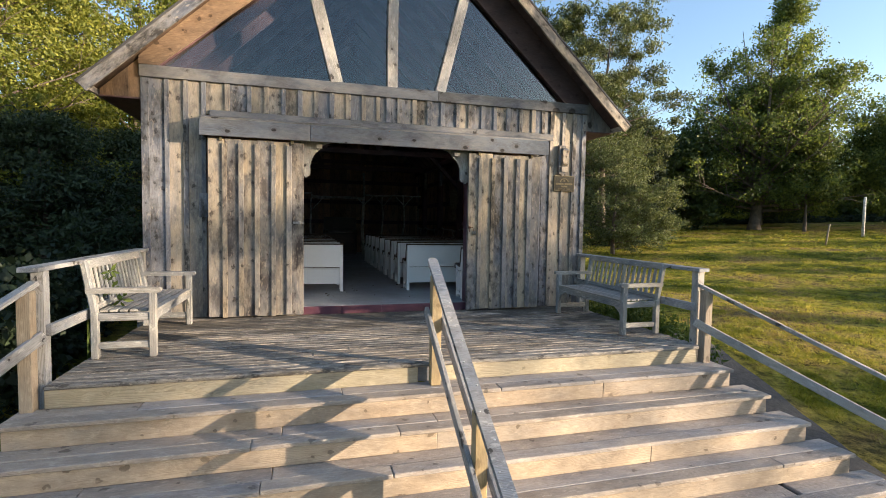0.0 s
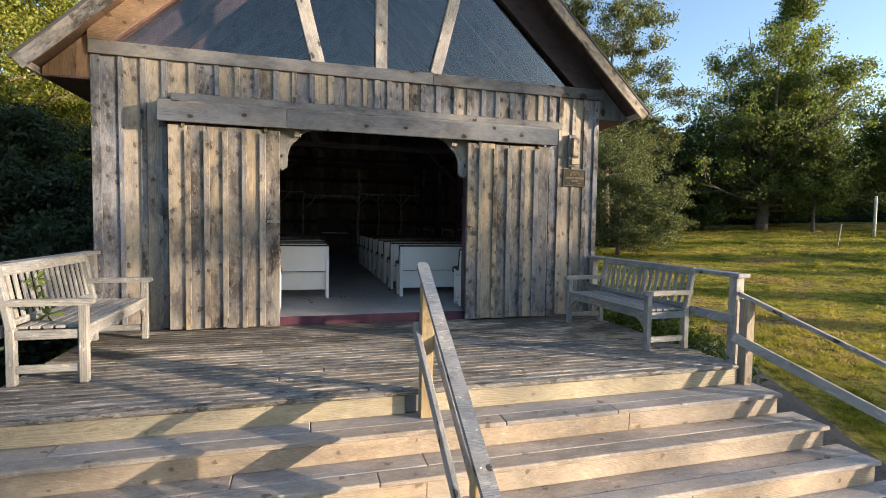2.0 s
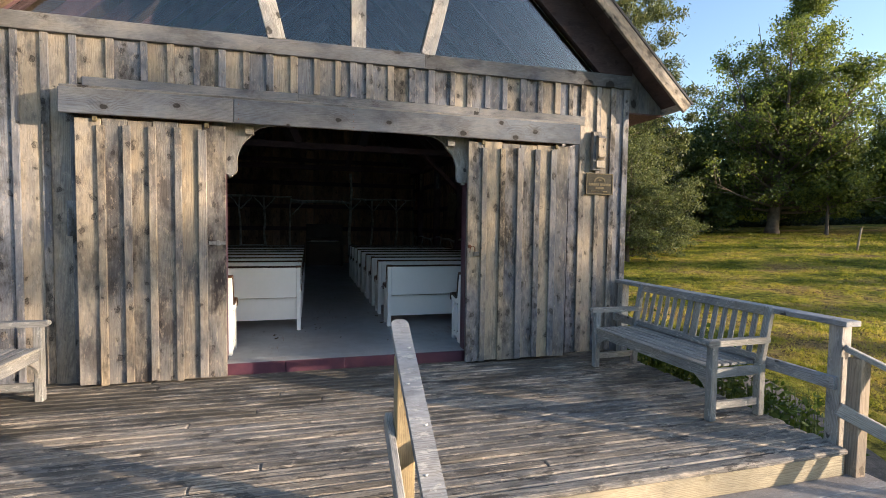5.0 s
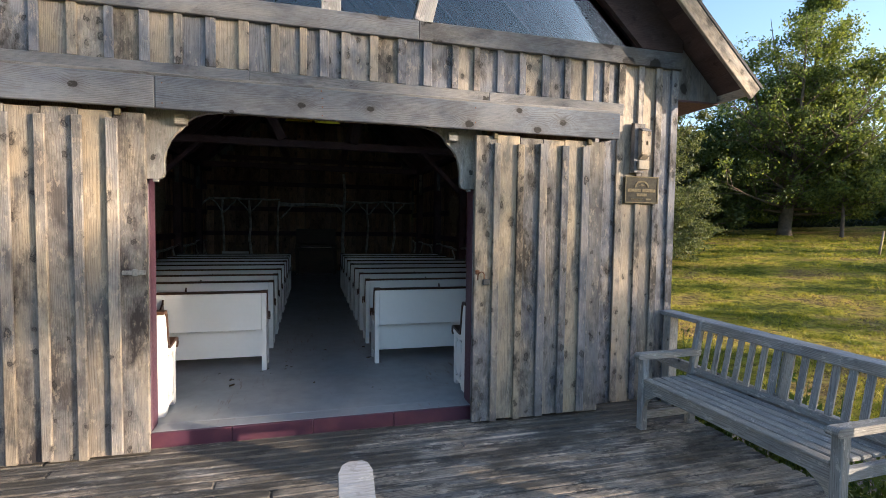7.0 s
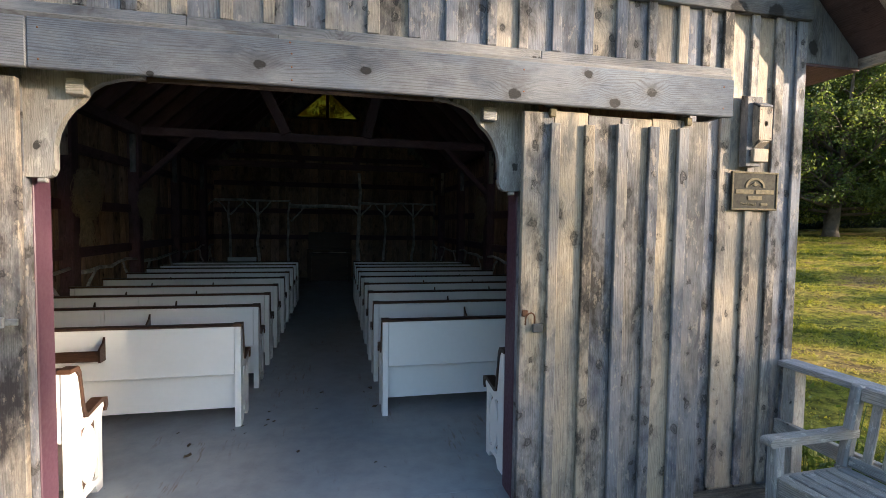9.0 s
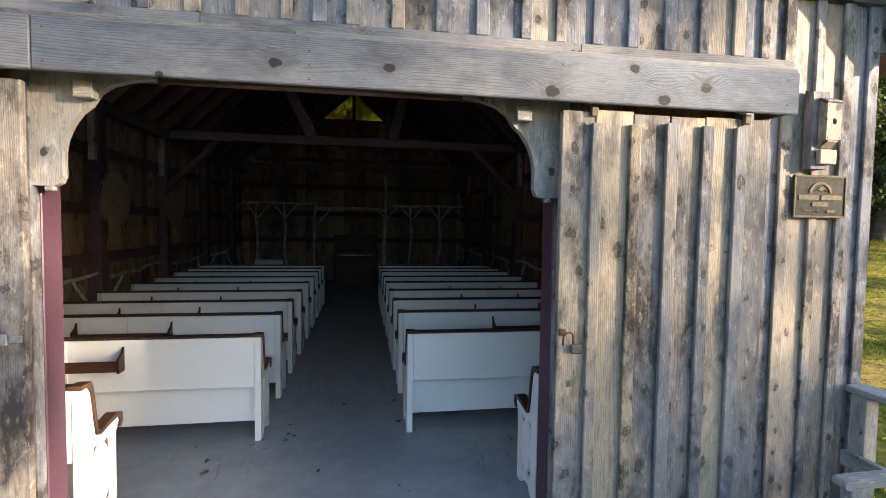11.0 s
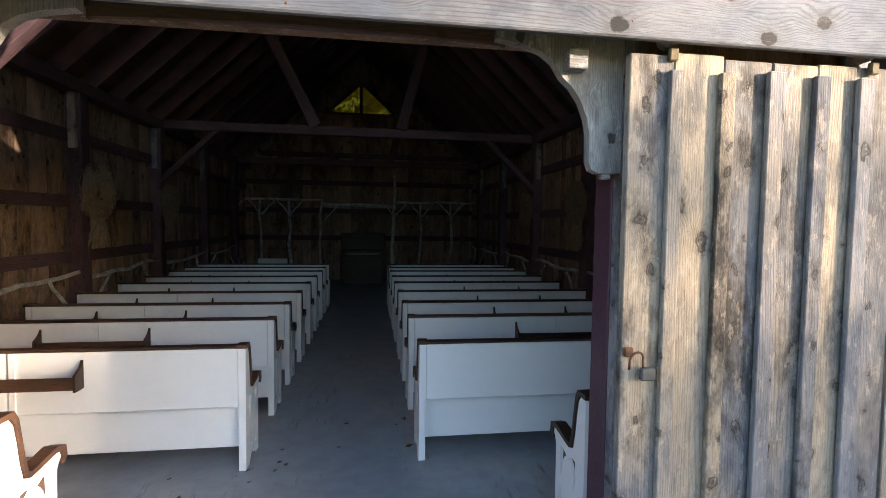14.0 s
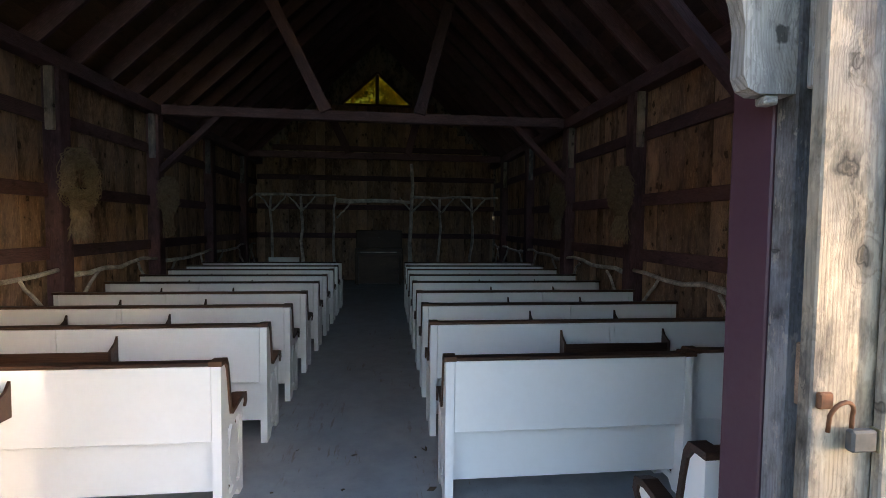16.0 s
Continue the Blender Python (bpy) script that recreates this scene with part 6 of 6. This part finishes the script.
woods_belt("far_woods", 1, 6, 75, 300, 374, 3.0, 12, 4000, 0.8, 74, "low far hedge across the lawn")


def low_hedge(name, x0, y0, x1, y1, h, depth, n, leaf, mat, seed, label):
    """A low uneven strip of leaves along a line."""
    rs = np.random.default_rng(seed)
    f = rs.uniform(0, 1, n)
    x, y = x0 + (x1 - x0) * f + rs.normal(size=n) * 0.2, y0 + (y1 - y0) * f + rs.uniform(-depth, depth, n)
    z = rs.uniform(0, 1, n) * h * (0.75 + 0.25 * np.sin(f * 37 + 2 * np.sin(f * 91)))
    g = np.array([ground_z(p, q) for p, q in zip(x, y)])
    ob = place(name, leaves_mesh(name, np.stack((x, y, g + z), 1), leaf, mat, seed, 0.2, 0.7), Matrix())
    tagged(ob, label, "hedge", "", "stuff")


low_hedge("low_hedge", 26, 46, 66, 34, 0.75, 0.5, 9000, 0.22, SPRUCE_LEAF, 75, "low dark hedge along the road behind the lawn")
low_hedge("undergrowth", -3.3, 5.2, -4.6, 15, 1.7, 0.8, 9000, 0.12, SPRUCE_LEAF, 77, "dark undergrowth in the shade beside the deck")
low_hedge("roadside_bushes", 44, 46, 64, 40, 2.4, 1.0, 5000, 0.3, MAPLE_LEAF, 76, "sunlit yellow-green bushes behind the low hedge")


def grass_tufts():
    """Short uneven blades over the lawn beside the chapel, coarser far off."""
    rs = np.random.default_rng(5)
    n = 420000
    r, a = 2.2 + 42 * rs.uniform(0, 1, n) ** 1.7, rs.uniform(radians(-40), radians(82), n)
    x, y = 4.2 + r * np.cos(a), 4.0 + r * np.sin(a)
    x, y = x + rs.normal(size=n) * 0.1, y + rs.normal(size=n) * 0.1
    keep = (x > 5.55 + (y - 3) * 0.42 + rs.normal(size=n) * 0.05) | (y > 8)
    clump = np.sin(x * 2.3 + 2 * np.sin(y * 1.7)) * np.sin(y * 2.9 + 2 * np.sin(x * 1.3)) + 0.6 * np.sin(x * 9.7 + 3 * np.sin(y * 5.1)) * np.sin(y * 8.3 + 3 * np.sin(x * 4.1))
    keep &= clump > rs.uniform(-1.3, 0.7, n)
    keep &= (y < 6.8) | (x > 4.25)
    x, y, r, clump = x[keep], y[keep], r[keep], clump[keep]
    n = len(x)
    z = np.array([ground_z(p, q) for p, q in zip(x, y)])
    h = rs.uniform(0.015, 0.05, n) * (0.75 + 0.5 * clump) * (1 + 0.045 * r)
    w = rs.uniform(0.003, 0.008, n) * (1 + 0.16 * r)
    t = rs.uniform(0, 2 * math.pi, n)
    lean = 0.9 * h
    v = np.empty((n, 3, 3))
    v[:, 0] = np.stack((x - w * np.cos(t), y - w * np.sin(t), z - 0.01), 1)
    v[:, 1] = np.stack((x + w * np.cos(t), y + w * np.sin(t), z - 0.01), 1)
    v[:, 2] = np.stack((x + rs.normal(size=n) * lean, y + rs.normal(size=n) * lean, z + h), 1)
    me = bpy.data.meshes.new("grass")
    me.vertices.add(3 * n)
    me.vertices.foreach_set("co", v.reshape(-1))
    me.loops.add(3 * n)
    me.loops.foreach_set("vertex_index", np.arange(3 * n, dtype=np.int32))
    me.polygons.add(n)
    me.polygons.foreach_set("loop_start", np.arange(0, 3 * n, 3, dtype=np.int32))
    me.polygons.foreach_set("loop_total", np.full(n, 3, dtype=np.int32))
    me.materials.append(GRASS_BLADE)
    me.update(calc_edges=True)
    tagged(place("grass", me, Matrix()), "short uneven yellow-green grass on the lawn", "grass", "", "stuff")


grass_tufts()


def weed(x, y, z0, height, n_stem, leaf, seed, label, spread=0.25):
    """A clump of leafy stems."""
    rs = np.random.default_rng(seed)
    t = thing("weed", (x, y, z0), label, "plant", "weeds")
    verts, faces, pts = [], [], []
    for i in range(n_stem):
        dx, dy = rs.uniform(-spread, spread, 2)
        h = height * rs.uniform(0.7, 1.0)
        p = [Vector((x + dx * 0.4, y + dy * 0.4, z0)), Vector((x + dx * 0.7, y + dy * 0.7, z0 + h * 0.6)), Vector((x + dx, y + dy, z0 + h))]
        v, f = tube_data(p, [0.006, 0.005, 0.003], 5)
        faces.extend(tuple(k + len(verts) for k in q) for q in f)
        verts.extend(v)
        for k in range(34):
            c = p[0].lerp(p[2], 0.25 + 0.75 * rs.uniform(0, 1) ** 0.7)
            pts.append((c.x + rs.normal() * leaf * 0.7, c.y + rs.normal() * leaf * 0.7, c.z + rs.normal() * 0.02))
    tagged(place("stalk", mesh_of("stalk", verts, faces, WEED_LEAF, True), Matrix(), t), "thin green stems", "", "", "stuff")
    place("leaves", leaves_mesh("leaves", np.array(pts), leaf, WEED_LEAF, seed, 0.2, 0.4), Matrix(), t)


def bench_weed():
    """A stem that grows up beside the deck and pokes its leaf sprays through the bench's back."""
    rs = np.random.default_rng(81)
    x, y = -2.17, 5.42
    t = thing("weed", (x, y, ground_z(x, y)), "leafy weed poking through the back of the garden bench", "plant", "weeds")
    pts = []
    for i, (tx, ty, tz, n) in enumerate(((-1.97, 5.42, 0.76, 13), (-1.93, 5.36, 0.60, 11), (-1.86, 5.34, 0.49, 12), (-2.0, 5.50, 0.68, 6))):
        tube("stem", [(x, y + 0.01 * i, ground_z(x, y)), (x, y + 0.01 * i, 0.1), (x + 0.03, ty, tz - 0.15), (tx, ty, tz)], [0.006, 0.005, 0.004, 0.003], WEED_LEAF, t, "", 5)
        for k in range(n):
            pts.append((tx + rs.normal() * 0.03, ty + rs.normal() * 0.055, tz + rs.normal() * 0.035))
    place("leaves", leaves_mesh("leaves", np.array(pts), 0.08, WEED_LEAF, 81, 0.3, 0.42), Matrix(), t)


bench_weed()
rq = random.Random(31)
for i in range(17):
    wy = 4.75 + 0.14 * i + rq.uniform(-0.05, 0.05)
    wx = 4.30 + rq.uniform(-0.03, 0.12) + (0.28 if i % 3 == 2 else 0.0)
    weed(wx, wy, ground_z(wx, wy), rq.uniform(1.2, 1.5) - (0.25 if i % 3 == 2 else 0.0), 10, 0.07, 90 + i, "leafy green weeds growing beside the deck", 0.2)

# fence posts and a utility pole at the lawn's far edge
for x, y, h, r, mat, nm, lab, lean in ((36.2, 24.3, 2.8, 0.09, BIRCH, "utility_pole", "pale utility pole at the edge of the lawn", 0.0),
                                      (29.2, 21.6, 1.35, 0.055, STRAW, "fence_post", "leaning brown fence post on the lawn", 0.25),
                                      (39.5, 36.0, 1.6, 0.10, BARK, "fence_post", "dark wooden fence post on the lawn", 0.0)):
    t = thing(nm, (x, y, ground_z(x, y)), lab, "post")
    z = ground_z(x, y) - 0.1
    tube("pole", [(x, y, z), (x + lean * 0.5, y, z + h * 0.5), (x + lean, y, z + h)], [r, r * 0.95, r * 0.85], mat, t)

# dead leaves and crumbs on the chapel floor
SPOTS = [(rb.uniform(0.0, 2.0), rb.uniform(7.35, 9.2), 0.032) for _ in range(12)]
SPOTS += [(0.47, 8.28, 0.07), (0.40, 8.22, 0.05), (1.50, 8.52, 0.055), (1.49, 9.0, 0.05), (0.16, 8.02, 0.05), (0.19, 7.85, 0.05), (1.42, 8.9, 0.035)]
for i, (lx, ly, size) in enumerate(SPOTS):
    me = leaves_mesh("dead_leaf", np.array([(0.0, 0.0, 0.0), (0.3 * size, 0.2 * size, 0.004)]), size, DEAD_LEAF, 200 + i, 0.0, 0.6)
    ob = place("dead_leaf", me, Matrix.Translation((lx, ly, ZF + 0.35 * size)) @ Matrix.Diagonal((1, 1, 0.4, 1)))
    tagged(ob, "small dry brown leaf lying on the floor", "leaf", "dead leaves")
